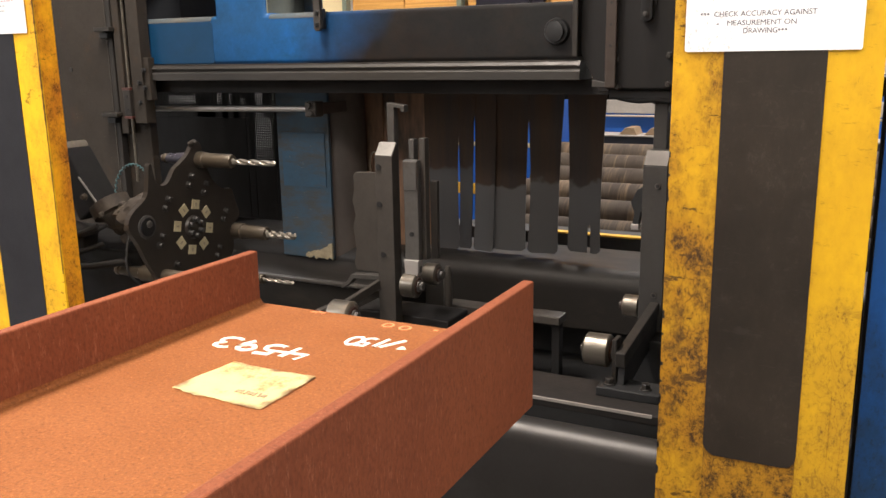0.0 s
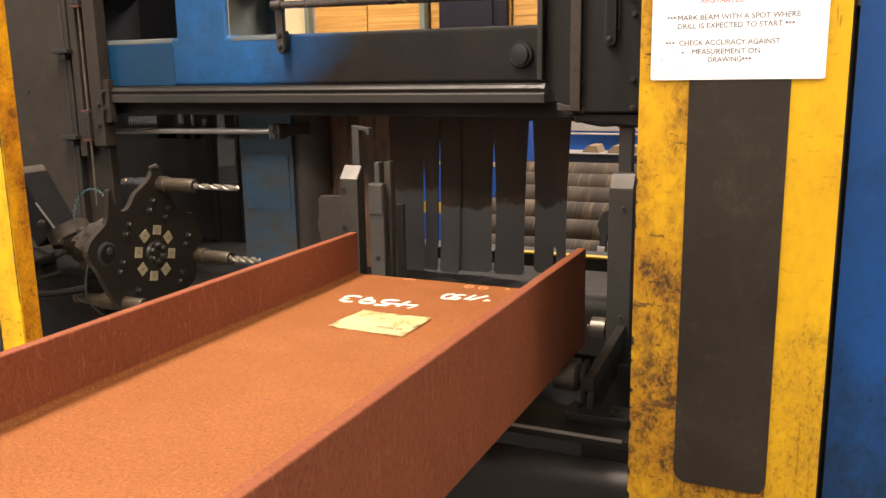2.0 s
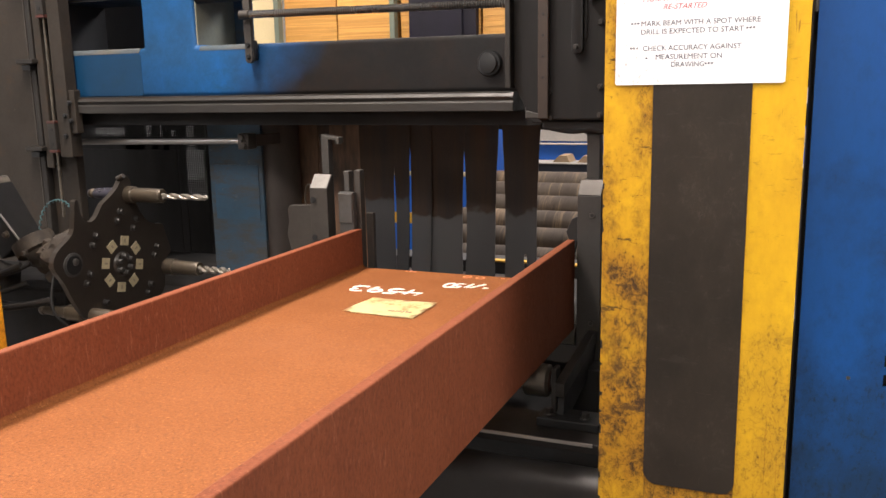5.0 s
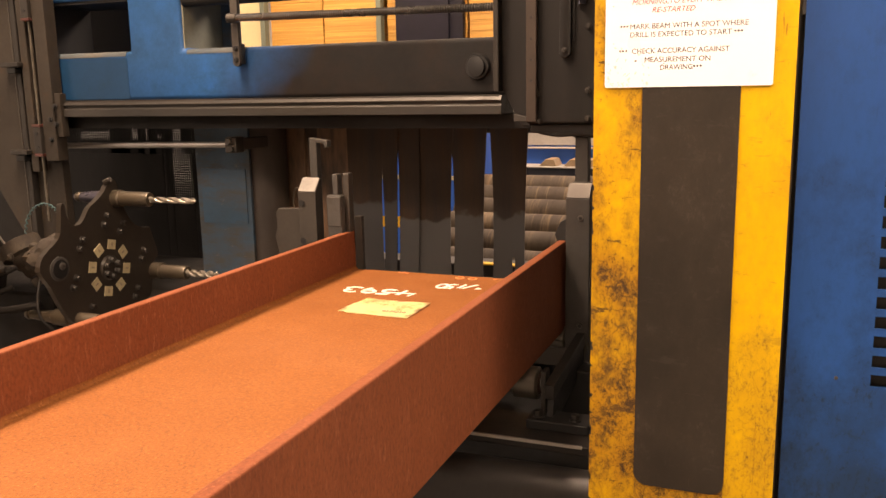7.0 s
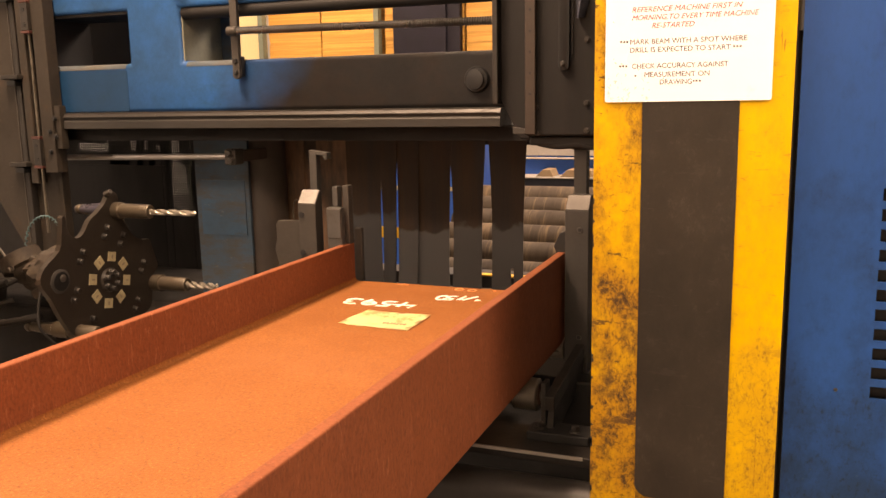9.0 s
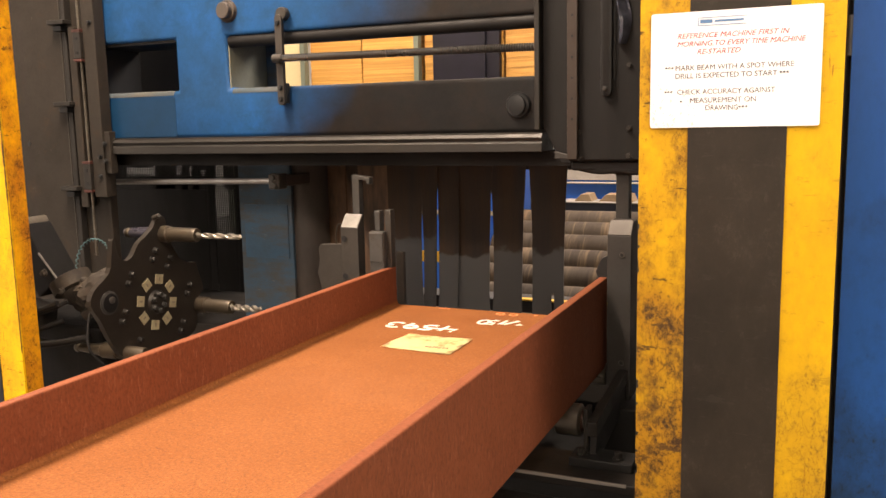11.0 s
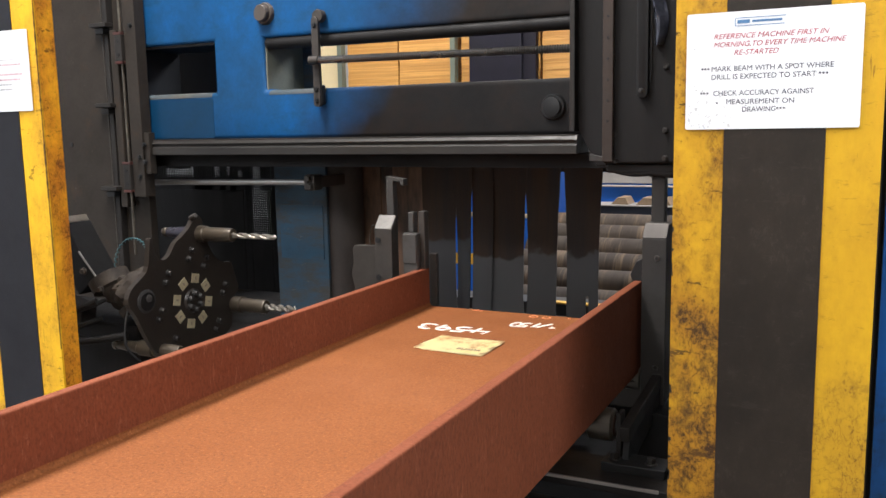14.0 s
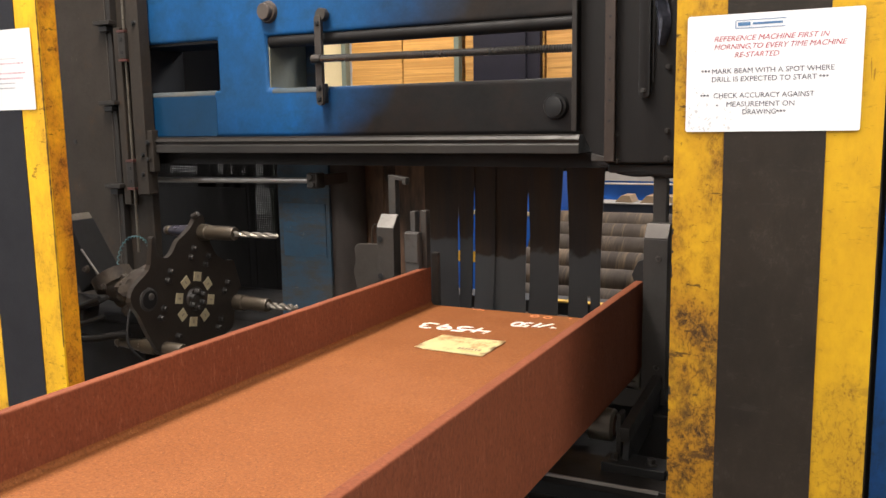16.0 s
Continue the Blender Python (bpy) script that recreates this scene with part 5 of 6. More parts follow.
def guide_left():
    t = thing("beam_guide", -1.1, 0.75, 0.6, "grey steel beam guide posts with support rollers beside the beam", "beam guide", "beam guides")
    part("guide_post", prism([(0.765, 0.60), (0.81, 0.60), (0.81, 1.222), (0.798, 1.222), (0.765, 1.18)], "x", -1.145, -1.080, 0.002), dull_grey, t)
    for x, z in ((-1.13, 1.145), (-1.13, 1.02), (-1.12, 0.85)):
        part("screw_hole", turned((x, 0.760, z), (x, 0.767, z), [(0, 0.010), (0.5, 0.008), (1, 0.008)], 14), black_steel, t)
    # Pale sheet paints the top light on this bevel.
    part("top_pad", prism([(0.766, 1.1815), (0.799, 1.2215), (0.799, 1.2245), (0.764, 1.1835)], "x", -1.143, -1.082), pale_grey, t, "paler bevelled top, light from above put into its colour")
    part("back_plate", prism([(-1.255, 1.105), (-1.245, 1.118), (-1.14, 1.122), (-1.14, 0.775), (-1.255, 0.775), (-1.262, 0.80), (-1.252, 0.85), (-1.262, 0.93), (-1.25, 0.97), (-1.262, 1.02), (-1.252, 1.06)], "y", 0.80, 0.82, 0.002), dull_grey, t)
    part("rear_bar", box(-1.174, -1.146, 0.90, 0.93, 0.70, 1.335, 0.003), grey_steel, t)
    part("rear_hook", prism([(-1.174, 1.333), (-1.174, 1.347), (-1.105, 1.338), (-1.105, 1.316), (-1.116, 1.314), (-1.120, 1.328)], "y", 0.90, 0.93, 0.002), grey_steel, t)
    part("slider", box(-1.033, -0.980, 0.755, 0.778, 0.80, 1.174, 0.003), grey_steel, t)
    part("slider_step", box(-1.031, -0.982, 0.749, 0.756, 1.075, 1.170, 0.002), grey_steel, t)
    part("slider_back", box(-0.990, -0.968, 0.785, 0.815, 0.84, 1.242, 0.003), dull_grey, t)
    part("slider_clip", box(-1.028, -1.008, 0.785, 0.815, 1.10, 1.238, 0.003), grey_steel, t)
    part("slider_foot", prism([(-1.034, 0.845), (-0.979, 0.845), (-0.981, 0.80), (-0.992, 0.775), (-1.018, 0.772), (-1.030, 0.79)], "y", 0.746, 0.779, 0.003), plated_rod, t)
    part("screw_hole", turned((-1.005, 0.752, 0.93), (-1.005, 0.757, 0.93), [(0, 0.008), (1, 0.008)], 14), black_steel, t)
    part("side_bar", box(-0.986, -0.960, 0.85, 0.87, 0.83, 1.095, 0.003), dull_grey, t)
    part("arm", box(-1.155, -1.138, 0.42, 0.80, 0.715, 0.745, 0.003, turn=pose(0, 0, 0, 5, 0, 0)), dull_grey, t)
    part("lip_plate", prism([(-1.30, 0.722), (-1.275, 0.742), (-1.258, 0.766), (-1.10, 0.776), (-1.10, 0.762), (-1.25, 0.752), (-1.268, 0.730), (-1.30, 0.71)], "y", 0.7685, 0.807, 0.001), grey_steel, t)
    part("lower_block", box(-1.29, -0.92, 0.84, 1.0, 0.40, 0.62, 0.006), matt_black, t)
    part("bracket_foot", box(-1.24, -1.02, 0.36, 0.455, 0.640, 0.664, 0.003), bed_grease, t)
    part("upright_plate", box(-1.158, -1.136, 0.41, 0.47, 0.66, 0.75, 0.003), dull_grey, t)
    part("hose_loop", hose([(-1.155, 0.79, 1.19), (-1.175, 0.80, 1.185), (-1.19, 0.81, 1.15), (-1.188, 0.81, 1.12)], 0.0025, 8), holder_steel, t)
    wheel(t, -1.115, -1.04, 0.44, 0.735, 0.045)
    wheel(t, -1.040, -0.985, 0.755, 0.757, 0.041)
    wheel(t, -1.036, -0.984, 0.90, 0.762, 0.037)


guide_right()
guide_left()


# ---- tool changer with drills beside the beam ----
TY, TZ, TX = 0.411, 0.972, -1.62


def drill_tool(parent, y, z, x_back, x_front, length, r, spiral_r):
    """A tapered holder along x with a twist drill in its nose."""
    h = part("tool_holder", turned((x_back, y, z), (x_front, y, z),
             [(0, 0.012), (0.03, 0.016), (0.06, 0.016), (0.07, r * 0.55), (0.40, r * 0.85), (0.42, r * 1.05), (0.62, r * 1.05), (0.63, r * 0.9), (0.98, r * 0.88), (1, r * 0.8)], 28),
             holder_steel, parent, "brown oiled tapered tool holder", smooth=True)
    bm = bmesh.new()
    n, seg = 64, 14
    rings = []
    for i in range(n + 1):
        s = i / n
        x = x_front - 0.004 + length * s
        a0 = 3.9 * math.pi * s
        tip = 1.0 if s < 0.94 else max(0.08, (1 - s) / 0.06)
        ring = []
        for j in range(seg):
            a = 2 * math.pi * j / seg
            rr = spiral_r * (1.0 - 0.72 * max(0.0, math.cos(2 * a)) ** 2) * tip
            ring.append(bm.verts.new((x, y + rr * math.cos(a + a0), z + rr * math.sin(a + a0))))
        rings.append(ring)
    for r0, r1 in zip(rings, rings[1:]):
        for j in range(seg):
            bm.faces.new((r0[j], r0[(j + 1) % seg], r1[(j + 1) % seg], r1[j]))
    bm.faces.new(rings[0])
    bm.faces.new(rings[-1])
    bmesh.ops.recalc_face_normals(bm, faces=bm.faces)
    part("twist_drill", bm, drill_steel, h, "bright twist drill", smooth=True)


def tool_changer():
    t = thing("tool_changer", TX, TY, 0.6, "dark round tool changer plate with numbered labels and twist drills", "tool changer")
    # the plate's rim: horns between open pockets, rounded through the corner points (y and z from the hub)
    rim = [(0.036, 0.272), (0.060, 0.262), (0.068, 0.225), (0.080, 0.185), (0.112, 0.130), (0.150, 0.106), (0.180, 0.100), (0.196, 0.096), (0.206, 0.066), (0.226, 0.004),
           (0.205, -0.016), (0.186, -0.040), (0.188, -0.080), (0.172, -0.130), (0.116, -0.156), (0.080, -0.200), (0.030, -0.205), (-0.020, -0.180), (-0.070, -0.160), (-0.120, -0.150), (-0.165, -0.135),
           (-0.206, -0.075), (-0.236, -0.012), (-0.268, 0.040), (-0.252, 0.082), (-0.190, 0.124), (-0.176, 0.170), (-0.168, 0.218), (-0.157, 0.219), (-0.150, 0.180), (-0.135, 0.158), (-0.112, 0.151),
           (-0.088, 0.164), (-0.062, 0.196), (-0.030, 0.214), (0.002, 0.236)]
    outline = []
    for i in range(len(rim)):
        p0, p1, p2, p3 = (Vector(rim[(i + k) % len(rim)]) for k in (-1, 0, 1, 2))
        for s in (0.0, 0.34, 0.67):
            q = 0.5 * (2 * p1 + (p2 - p0) * s + (2 * p0 - 5 * p1 + 4 * p2 - p3) * s * s + (3 * p1 - p0 - 3 * p2 + p3) * s ** 3)
            outline.append((TY + q.x, TZ + q.y))
    part("changer_plate", prism(outline, "x", TX - 0.018, TX), black_plate, t)
    part("pocket_rim", turned((TX - 0.004, TY - 0.198, TZ + 0.036), (TX + 0.004, TY - 0.198, TZ + 0.036), [(0, 0.036), (0.8, 0.036), (1, 0.032)], 24), dark_steel, t, "worn rim of an empty pocket", smooth=True)
    part("pocket", turned((TX + 0.002, TY - 0.198, TZ + 0.036), (TX + 0.0055, TY - 0.198, TZ + 0.036), [(0, 0.028), (1, 0.028)], 24), housing_black, t)
    part("pocket_insert", turned((TX + 0.004, TY - 0.192, TZ + 0.044), (TX + 0.010, TY - 0.192, TZ + 0.044), [(0, 0.011), (0.7, 0.011), (1, 0.006)], 14), grey_steel, t, "small bright insert in the empty pocket", smooth=True)
    part("hub", rod((TX - 0.10, TY, TZ), (TX + 0.006, TY, TZ), 0.040, 28), black_plate, t, smooth=True)
    for k in range(8):
        a = radians(78 + 45 * k)
        y, z = TY + 0.073 * math.cos(a), TZ + 0.073 * math.sin(a)
        turn = Matrix.Rotation(a - radians(90), 4, "X")
        part("number_label", box(TX, TX + 0.0025, y - 0.0165, y + 0.0165, z - 0.015, z + 0.015, 0, turn=turn), label_paper, t)
        part("label_bar", box(TX + 0.0025, TX + 0.003, y - 0.003, y + 0.003, z - 0.006, z + 0.006, 0, turn=turn), label_print, t)
    for k in range(6):
        a = radians(30 + 60 * k)
        part("bolt", bolt((TX + 0.007, TY + 0.026 * math.cos(a), TZ + 0.026 * math.sin(a)), (1, 0, 0), 0.008, 0.014), dark_steel, t)
    for dy, dz in ((-0.001, 0.151), (-0.109, 0.093), (0.149, 0.014), (-0.146, -0.017), (0.107, -0.103), (-0.094, -0.117), (0.065, 0.118)):
        for s in (-1, 1):  # pairs of clamp screws behind each pocket
            part("clamp_screw", bolt((TX, TY + dy + 0.008 * s, TZ + dz + 0.013 * s), (1, 0, 0), 0.0085, 0.013), greasy, t)
    drill_tool(t, TY + 0.05, TZ + 0.212, -1.775, -1.484, 0.175, 0.0255, 0.0095)
    drill_tool(t, TY + 0.20, TZ - 0.050, -1.75, -1.484, 0.125, 0.0265, 0.0125)
    drill_tool(t, TY + 0.15, TZ - 0.195, -1.75, -1.47, 0.13, 0.02, 0.007)
    drill_tool(t, TY - 0.14, TZ - 0.13, -1.83, -1.55, 0.10, 0.024, 0.009)
    part("tool_sleeve", turned((-1.777, TY + 0.05, TZ + 0.212), (-1.66, TY + 0.05, TZ + 0.212), [(0, 0.012), (0.1, 0.014), (0.15, 0.011), (0.25, 0.0165), (1, 0.0225)], 24), violet_sleeve, t, "violet-tinted tool taper", smooth=True)
    # Pale rods added as the glint along the motor's edges.
    part("motor_edge", rod((-1.966, 0.276, 1.135), (-1.883, 0.276, 1.043), 0.0032, 8), pale_grey, t)
    part("motor_edge", rod((-2.016, 0.386, 1.157), (-1.950, 0.386, 1.068), 0.0025, 8), pale_grey, t)
    part("lug", rod((TX - 0.01, TY + 0.02, TZ + 0.265), (TX + 0.015, TY + 0.02, TZ + 0.275), 0.008, 12), dull_grey, t)
    # gearbox and motor behind the plate
    part("gearbox", turned((TX - 0.26, TY - 0.05, TZ + 0.02), (TX - 0.03, TY - 0.02, TZ + 0.02), [(0, 0.06), (0.2, 0.07), (0.45, 0.07), (0.5, 0.055), (0.8, 0.055), (0.85, 0.07), (1, 0.07)], 28),
         dusty_cast, t, smooth=True)
    part("gear_flange", turned((TX - 0.14, TY - 0.07, TZ + 0.04), (TX - 0.11, TY - 0.065, TZ + 0.04), [(0, 0.075), (0.2, 0.08), (1, 0.08)], 10), dusty_cast, t)
    part("motor_flange", turned((-1.900, 0.325, 1.055), (-1.872, 0.325, 1.012), [(0, 0.05), (0.1, 0.066), (0.9, 0.066), (1, 0.055)], 20), dusty_cast, t, smooth=True)
    part("adapter", turned((-1.875, 0.33, 1.014), (-1.78, 0.345, 0.985), [(0, 0.055), (0.5, 0.045), (1, 0.06)], 18), dusty_cast, t, smooth=True)
    part("clamp_ear", box(-1.83, -1.73, 0.30, 0.33, 1.01, 1.045, 0.006, turn=pose(0, 0, 0, 0, 20, 10)), dusty_cast, t)
    part("clamp_ear", box(-1.80, -1.70, 0.27, 0.30, 0.955, 0.985, 0.006, turn=pose(0, 0, 0, 0, -35, 15)), dusty_cast, t)
    for bx, bz in ((-1.93, 1.075), (-1.86, 1.02), (-1.77, 1.035), (-1.75, 0.985)):
        part("bolt", bolt((bx, 0.262, bz), (0, -1, 0), 0.009, 0.014), dusty_cast, t)
    lump = bmesh.new()
    bmesh.ops.create_icosphere(lump, subdivisions=4, radius=1.0)
    for v in lump.verts:  # an oily casting caked with swarf
        p = v.co.copy()
        k = 1.0 + 0.22 * noise.noise(p * 1.7) + 0.12 * noise.noise(p * 5.0) + 0.07 * noise.noise(p * 13.0)
        v.co = Vector((-1.735 + 0.085 * p.x * k, 0.30 + 0.06 * p.y * k, 1.022 + 0.058 * p.z * k + 0.02 * p.x))
    part("swarf_caked_casting", lump, dusty_cast, t, "brown casting caked with swarf", smooth=True)
    tilt = pose(0, 0, 0, 0, -33, 0)
    part("motor", box(-2.055, -1.955, 0.28, 0.385, 0.997, 1.217, 0.006, turn=tilt), matt_black, t, "dark tilted drive motor")
    part("motor_cap", box(-2.142, -2.030, 0.274, 0.391, 1.190, 1.218, 0.007, turn=tilt), cap_tan, t, "dusty tan motor cap", smooth=True)
    part("support", box(-2.05, -1.75, 0.30, 0.52, 0.0, 0.90, 0.01), housing_black, t)
    part("spindle_body", box(-2.6, -1.80, 0.34, 0.62, 0.70, 0.90, 0.02), housing_black, t)
    coil = bmesh.new()
    path = []
    for i in range(110):
        s = i / 109
        a = math.pi * (1 - s)
        c = Vector((-1.845 + 0.075 * math.cos(a), 0.38, 1.062 + 0.078 * math.sin(a) + 0.055 * s))
        w = 2 * math.pi * 16 * s
        path.append(c + Vector((0.0034 * math.cos(w) * math.cos(a), 0.0034 * math.sin(w), 0.0034 * math.cos(w) * math.sin(a))))
    hose(path, 0.0022, 6, coil, 1)
    part("coil_hose", coil, teal, t, "teal coiled air hose", smooth=True)
    part("cable", hose([(-1.75, 0.28, 1.0), (-1.72, 0.22, 0.93), (-1.70, 0.2, 0.86), (-1.68, 0.24, 0.80)], 0.004), matt_black, t, smooth=True)
    part("cable", hose([(-2.1, 0.25, 0.99), (-2.0, 0.2, 0.95), (-1.9, 0.22, 0.96), (-1.84, 0.26, 0.99)], 0.007), matt_black, t, smooth=True)


def tool_changer_clutter():
    """Oily hoses and a valve block that hang below the motor."""
    t = thing("hydraulic_hoses", -1.95, 0.27, 0.90, "bundle of oily black hydraulic hoses below the tilted motor", "hose")
    lines = (([(-2.25, 0.28, 1.06), (-2.10, 0.20, 0.985), (-1.97, 0.20, 0.95), (-1.86, 0.24, 0.985)], 0.011), ([(-2.2, 0.25, 0.99), (-2.06, 0.18, 0.93), (-1.95, 0.19, 0.90), (-1.85, 0.25, 0.93)], 0.009),
             ([(-2.2, 0.26, 0.93), (-2.02, 0.17, 0.885), (-1.90, 0.20, 0.86), (-1.76, 0.26, 0.88)], 0.012), ([(-1.99, 0.24, 1.02), (-1.96, 0.17, 0.95), (-1.93, 0.20, 0.88), (-1.90, 0.30, 0.84)], 0.007))
    for line, r in lines:
        part("hose", hose(line, r, 10), hose_rubber, t, smooth=True)
    for x, z in ((-1.965, 0.952), (-1.955, 0.902)):
        part("crimp_sleeve", turned((x - 0.022, 0.195, z + 0.002), (x + 0.022, 0.195, z - 0.002), [(0, 0.012), (0.1, 0.0145), (0.45, 0.0145), (0.5, 0.013), (0.9, 0.0145), (1, 0.012)], 14), dull_grey, t, smooth=True)
    valve = part("valve_block", box(-2.03, -1.93, 0.24, 0.30, 0.90, 0.975, 0.006, turn=pose(0, 0, 0, 0, 14, 0)), greasy, t)
    for x in (-2.0, -1.965):
        part("plug", bolt((x, 0.239, 0.94), (0, -1, 0), 0.010, 0.012), dark_steel, valve)


hose_rubber = surface("oily_hose_rubber", (0.016, 0.015, 0.0145), (0.010, 0.0095, 0.009), rough=0.5, spec=0.3, scale=12, fine=80, bump=0.1, dirt=(0.030, 0.024, 0.018), dirt_scale=14, dirt_from=0.56, dirt_to=0.7)
tool_changer_clutter()
black_plate = surface("black_oiled_plate", (0.027, 0.022, 0.0175), (0.017, 0.014, 0.0115), rough=0.42, metal=0.2, scale=9, fine=90, fine_amount=0.3, bump=0.08,
                      dirt=(0.050, 0.036, 0.026), dirt_scale=10, dirt_from=0.58, dirt_to=0.72)
tool_changer()


# ---- behind the curtain and the gantry ----
def tube_rack():
    t = thing("tube_rack", -0.1, 2.9, 0, "low steel rack with sloping bearers", "rack")
    for x in (-1.1, 0.9):
        part("bearer", prism([(2.2, 0.40), (3.7, 0.832), (3.7, 0.752), (2.2, 0.32)], "x", x - 0.03, x + 0.03), dark_steel, t)
        part("leg", box(x - 0.03, x + 0.03, 2.3, 2.36, 0, 0.36), dark_steel, t)
        part("leg", box(x - 0.03, x + 0.03, 3.6, 3.66, 0, 0.75), dark_steel, t)
    first = None
    for k in range(6):
        y, z = 2.45 + 0.2 * k, 0.590 + 0.0685 * k - 0.0027 * k * k
        if first is None:
            first = thing("steel_tube", -0.3, y, z, "brown weathered round steel tube lying on the rack", "steel tube", "tubes on the rack")
            part("tube", turned((-1.45, y, z), (1.1, y, z), [(0, 0.09), (0.002, 0.1), (0.998, 0.1), (1, 0.09)], 32), tube_rust, first, smooth=True)
        else:
            copy_thing(first, pose(-0.3, y, z))


tube_rack()


def blue_rail(y, z0, z1, cap):
    t = thing("blue_rail", -1.0, y, z0, "bright blue steel rail of the outfeed conveyor", "steel rail", "blue outfeed rails")
    part("rail_web", box(-4.5, 1.5, y, y + 0.03, z0, z1, 0.003), blue_rail_paint, t)
    part("rail_flange", box(-4.5, 1.5, y - 0.05, y + 0.06, z1, z1 + cap, 0.003), pale_steel, t)
    part("rail_ledge", box(-4.5, 1.5, y - 0.30, y - 0.001, z0 - 0.012, z0, 0.003), pale_steel, t)
    # Dark strip painted for the shaded gap under the rail.
    part("rail_skirt", box(-4.5, 1.5, y - 0.29, y - 0.26, z0 - 0.10, z0 - 0.013, 0.003), navy, t)
    for x in (-3.5, 0.5):
        part("rail_leg", box(x - 0.04, x + 0.04, y + 0.035, y + 0.09, 0, z1 - 0.002), blue_rail_paint, t)


pale_steel = surface("pale_worn_steel", (0.33, 0.29, 0.24), (0.24, 0.21, 0.18), rough=0.6, scale=4, fine=40, bump=0.05)
bearer_wood = surface("tan_bearer_wood", (0.26, 0.18, 0.10), (0.20, 0.13, 0.07), rough=0.7, scale=6, fine=40, bump=0.05)
blue_rail_paint = surface("bright_blue_paint", (0.02, 0.14, 0.62), (0.018, 0.11, 0.5), rough=0.4, scale=2, fine=60, fine_amount=0.1, bump=0.03)
blue_rail(6.0, 0.80, 0.938, 0.012)
blue_rail(7.0, 0.70, 0.90, 0.13)
blue_rail(8.4, 0.70, 1.02, 0.012)


def offcuts():
    """Short tan bearers lying across the outfeed rails."""
    for x, w in ((-1.62, 0.16), (-1.33, 0.30), (-0.98, 0.2)):
        t = thing("timber_bearer", x, 5.8, 0.80, "short tan timber bearer lying across the blue rails", "timber", "bearers on the rails")
        part("block", prism([(x - w / 2, 0.80), (x + w / 2, 0.80), (x + w / 2 - 0.03, 0.862), (x - w / 2 + 0.06, 0.862)], "y", 5.75, 5.97, 0.004), bearer_wood, t)


offcuts()


def blue_machine():
    t = thing("outfeed_unit", -2.0, 3.6, 0, "bright blue painted outfeed unit behind the curtain", "machine unit")
    part("blue_side", box(-2.45, -1.50, 3.3, 3.9, 0.35, 1.22, 0.01), blue_rail_paint, t)
    part("yellow_edge", box(-2.455, -1.495, 3.29, 3.33, 0.63, 0.70, 0.004), yellow_bar, t)
    part("cream_rail", box(-2.455, -1.495, 3.285, 3.335, 0.94, 0.965, 0.004), cream_board, t)
    part("plinth", box(-2.3, -1.47, 3.35, 3.85, 0, 0.35), dark_steel, t)


blue_machine()


def timber_pack(x0, x1, y, z0, n, seed):
    t = thing("timber_pack", (x0 + x1) / 2, y + 0.3, z0, "stack of sawn yellow pine boards", "timber stack", "timber stacks")
    rnd = random.Random(seed)
    for k in range(n):
        dz = 0.036 * k
        part("board", box(x0 + rnd.uniform(0, 0.005), x1 - rnd.uniform(0, 0.005), y + rnd.uniform(0, 0.005), y + 0.5, z0 + dz, z0 + dz + 0.0354, 0.0008), timber, t)


def timber_rack():
    t = thing("timber_rack", -2.6, 4.3, 0, "green painted steel rack posts holding timber", "rack")
    for x in (-3.292, -2.348):
        part("post", box(x - 0.026, x + 0.013, 3.93, 3.99, 0, 3.2, 0.004), green_strap, t)
    part("shelf", box(-4.4, -0.6, 3.99, 4.6, 1.42, 1.48, 0.004), green_strap, t)
    for x in (-4.3, -0.7):
        part("post", box(x - 0.03, x + 0.03, 4.3, 4.36, 0, 1.42, 0.004), green_strap, t)


timber_rack()
timber_pack(-3.27, -2.83, 4.0, 1.48, 31, 1)
timber_pack(-2.825, -2.390, 4.0, 1.48, 31, 2)
timber_pack(-2.32, -1.72, 4.0, 1.48, 31, 3)
timber_pack(-1.71, -0.75, 4.0, 1.48, 31, 4)
board = thing("cream_board", -3.6, 4.05, 1.48, "cream faced board standing on the rack", "board")
part("panel", box(-4.1, -3.315, 4.0, 4.05, 1.48, 2.6, 0.003), cream_board, board)
pillar = thing("steel_stanchion", -2.0, 3.94, 0, "dark painted steel stanchion behind the gantry", "stanchion")
part("flange_plate", box(-2.212, -1.823, 3.905, 3.935, 0, 3.4, 0.003), stanchion_paint, pillar)
part("web_plate", box(-1.84, -1.732, 3.936, 3.985, 0, 3.4, 0.003), stanchion_paint, pillar)
# Unseen box added to keep the left opening dark.
back = thing("control_box", -2.9, 1.62, 1.45, "dark box added behind the gantry opening", "box")
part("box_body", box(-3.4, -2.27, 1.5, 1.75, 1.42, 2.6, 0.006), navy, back)


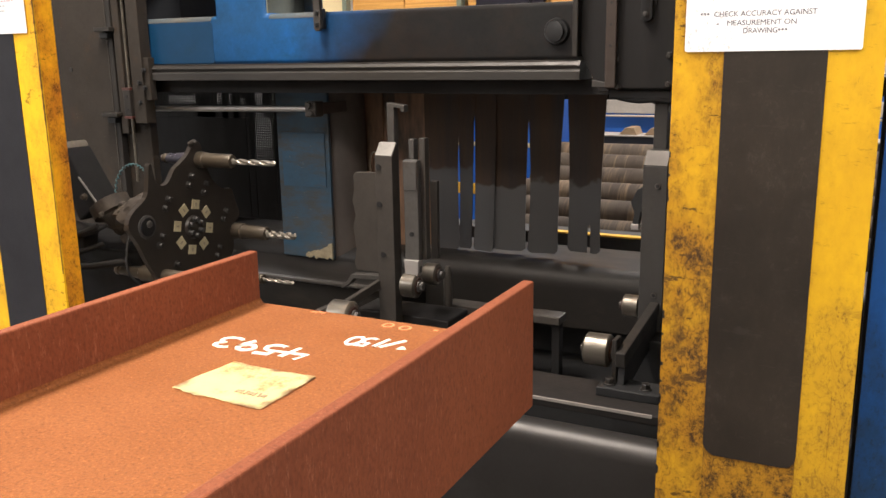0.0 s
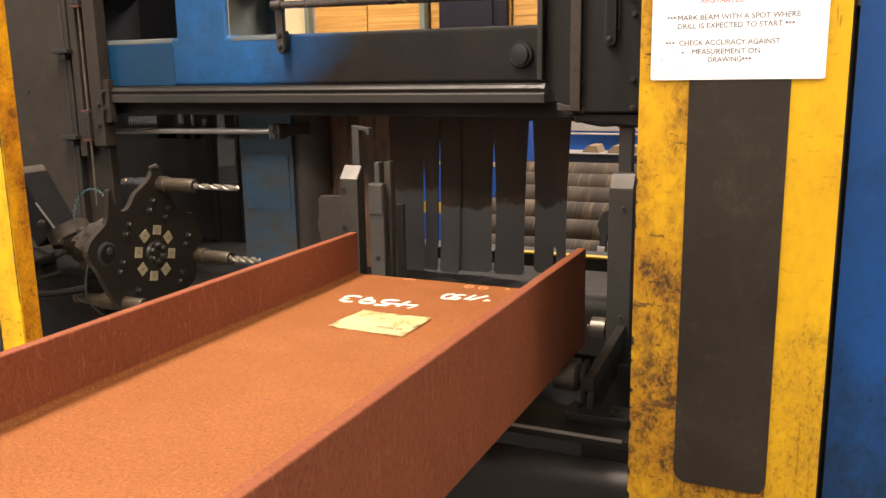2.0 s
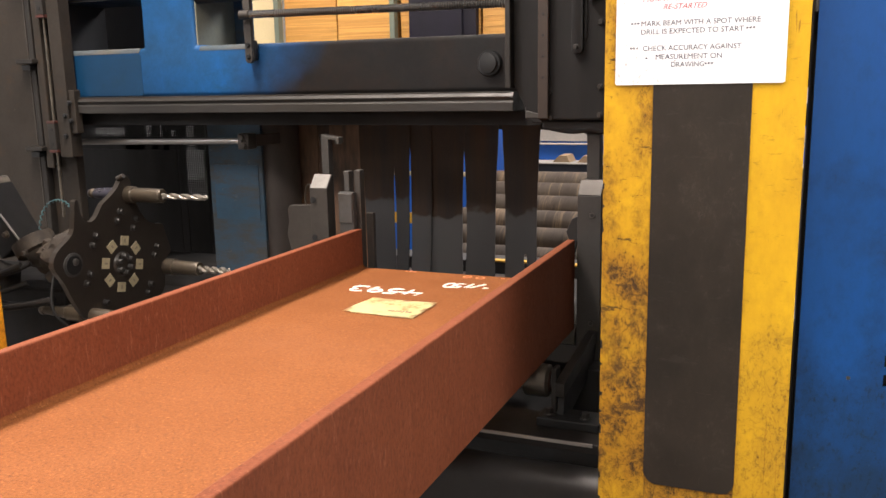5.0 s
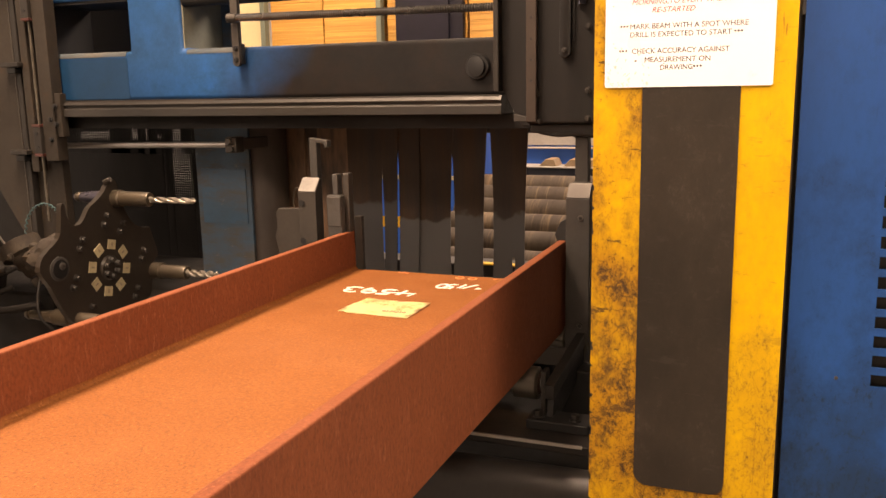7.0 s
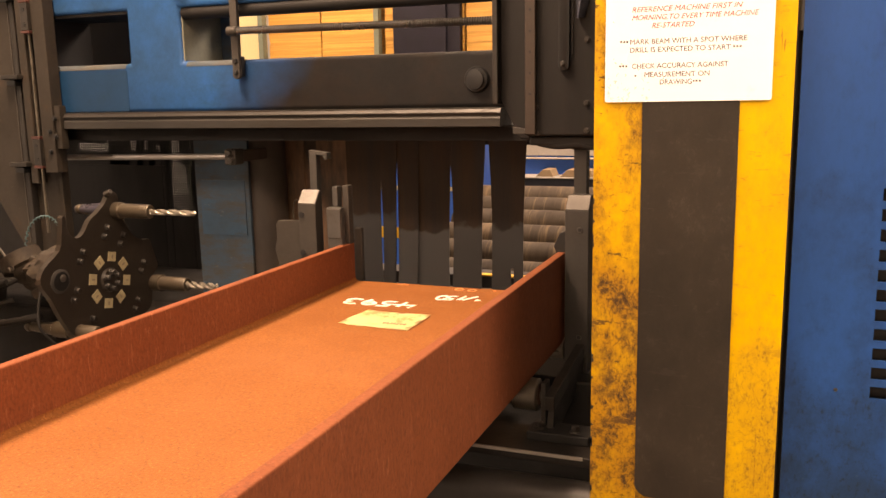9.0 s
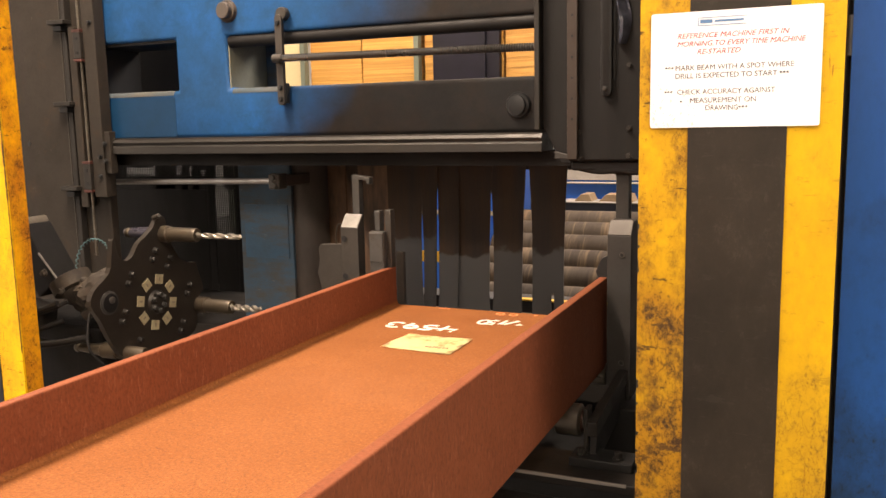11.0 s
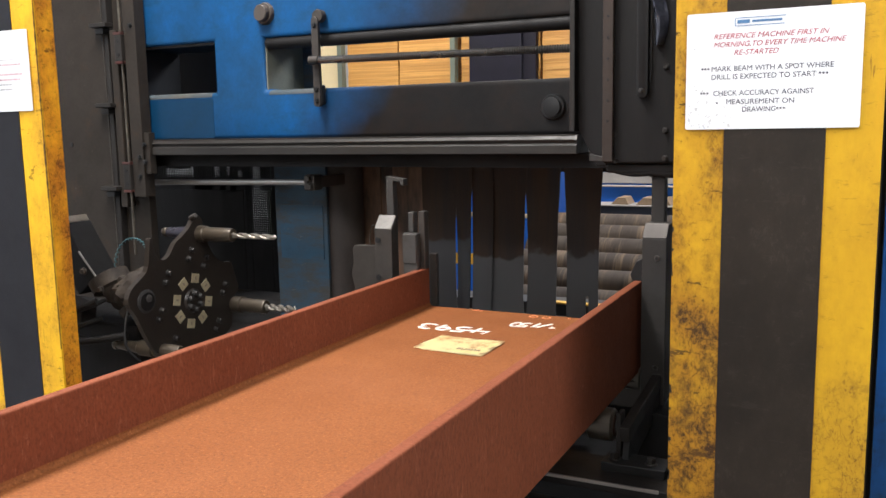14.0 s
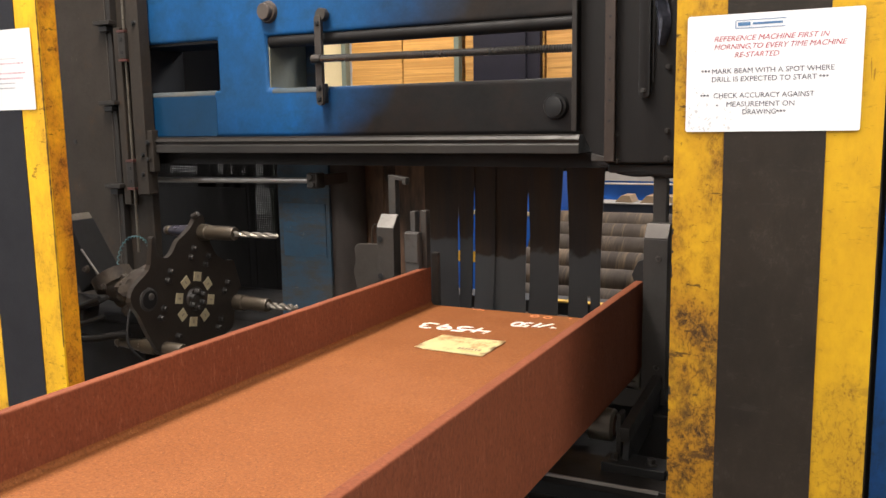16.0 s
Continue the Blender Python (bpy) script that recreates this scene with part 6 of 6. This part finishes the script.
def mesh_guard():
    t = thing("mesh_guard", -2.6, 1.9, 0.6, "dark wire mesh guard behind the machine", "mesh guard")
    part("frame_bar", box(-3.3, -2.28, 1.86, 1.90, 1.395, 1.43, 0.003), dark_steel, t)
    part("frame_bar", box(-3.3, -2.28, 1.86, 1.90, 0.5, 0.55, 0.003), dark_steel, t)
    # Plates added to block the light behind all but some mesh patches.
    for x0, x1, z0, z1 in ((-3.4, -3.13, 1.2, 1.395), (-3.13, -2.95, 1.312, 1.395), (-2.93, -2.80, 1.2, 1.395), (-2.755, -2.712, 1.2, 1.395), (-2.684, -2.64, 1.2, 1.395), (-2.80, -2.64, 1.322, 1.395),
                           (-2.64, -2.60, 1.305, 1.395), (-2.60, -2.546, 1.2, 1.395), (-2.481, -2.437, 1.2, 1.395), (-2.418, -2.325, 1.2, 1.395), (-3.13, -2.60, 1.2, 1.272)):
        part("cover_plate", box(x0, x1, 1.886, 1.90, z0, z1, 0.002), housing_black, t)
    # Black sheets added to keep the space behind the machine dark.
    part("lower_sheet", box(-2.425, -2.325, 1.886, 1.90, 0.0, 1.20, 0.003), housing_black, t)
    part("lower_sheet", box(-2.60, -2.555, 1.886, 1.90, 0.0, 1.20, 0.003), housing_black, t)
    part("lower_sheet", box(-2.555, -2.425, 1.886, 1.90, 0.0, 0.95, 0.003), housing_black, t)
    part("backing_sheet", box(-3.4, -2.60, 1.886, 1.90, 0.0, 1.20, 0.003), housing_black, t)
    part("frame_post", box(-2.325, -2.28, 1.86, 1.90, 0, 1.40, 0.003), dark_steel, t)
    bm = bmesh.new()
    for k in range(84):
        x = -3.3 + 0.012 * k
        box(x, x + 0.0078, 1.880, 1.882, 1.24 if x < -2.58 else 0.95, 1.40, 0, bm)
    for k in range(38):
        z = 0.95 + 0.012 * k
        box(-3.3 if z > 1.24 else -2.58, -2.3, 1.8818, 1.8838, z, z + 0.0078, 0, bm)
    part("wire_mesh", bm, housing_black, t, kind="stuff")


mesh_guard()
edge = thing("yellow_edge_bar", -0.9, 1.95, 0, "yellow painted edge bar on a low dark frame", "edge bar")
part("bar", box(-0.98, -0.45, 1.94, 1.98, 0.7145, 0.7225, 0.002), yellow_bar, edge)
part("frame", box(-1.6, -0.2, 1.95, 2.1, 0.0, 0.714, 0.004), dark_steel, edge)


# ---- stand that carries the beam outside the machine ----
def roller_stand(y):
    t = thing("roller_stand", -0.63, y, 0, "steel roller stand under the beam", "roller stand", "roller stands")
    part("roller", rod((-1.15, y, 0.733), (-0.12, y, 0.733), 0.05, 28), grey_steel, t, smooth=True)
    for x in (-1.2, -0.09):
        part("leg", box(x - 0.03, x + 0.03, y - 0.05, y + 0.05, 0, 0.77, 0.004), blue_panel, t)
    part("cross_bar", box(-1.17, -0.12, y - 0.03, y + 0.03, 0.25, 0.31, 0.004), blue_panel, t)


for y in (-1.6, -3.6, -5.6):
    roller_stand(y)


# ---- what moves: the beam runs in and stops ----
def motions():
    rows = [(0.0, 0.003, -0.890), (0.5, 0.003, -0.730), (1.0, 0.003, -0.569), (1.5, 0.003, -0.385), (2.0, 0.002, -0.254), (2.5, 0.002, -0.185),
            (3.0, 0.0, -0.172), (3.5, 0.0, -0.140), (4.0, 0.0, -0.107), (4.5, 0.0, -0.067), (5.2, 0.0, -0.018), (5.9, 0.0, 0.0), (16.0, 0.0, 0.0)]
    x, y, z = beam.location
    walk(beam, [(t, pose(x + dx, y + dy, z)) for t, dx, dy in rows])
    # the rollers under the beam turn as far as it runs
    times = [0.1 * k for k in range(60)] + [16.0]
    run = np.interp(times, [r[0] for r in rows], [r[2] for r in rows])
    for w, r in WHEELS:
        a, b, c = w.location
        walk(w, [(t, pose(a, b, c, math.degrees(-s / r))) for t, s in zip(times, run)])


motions()
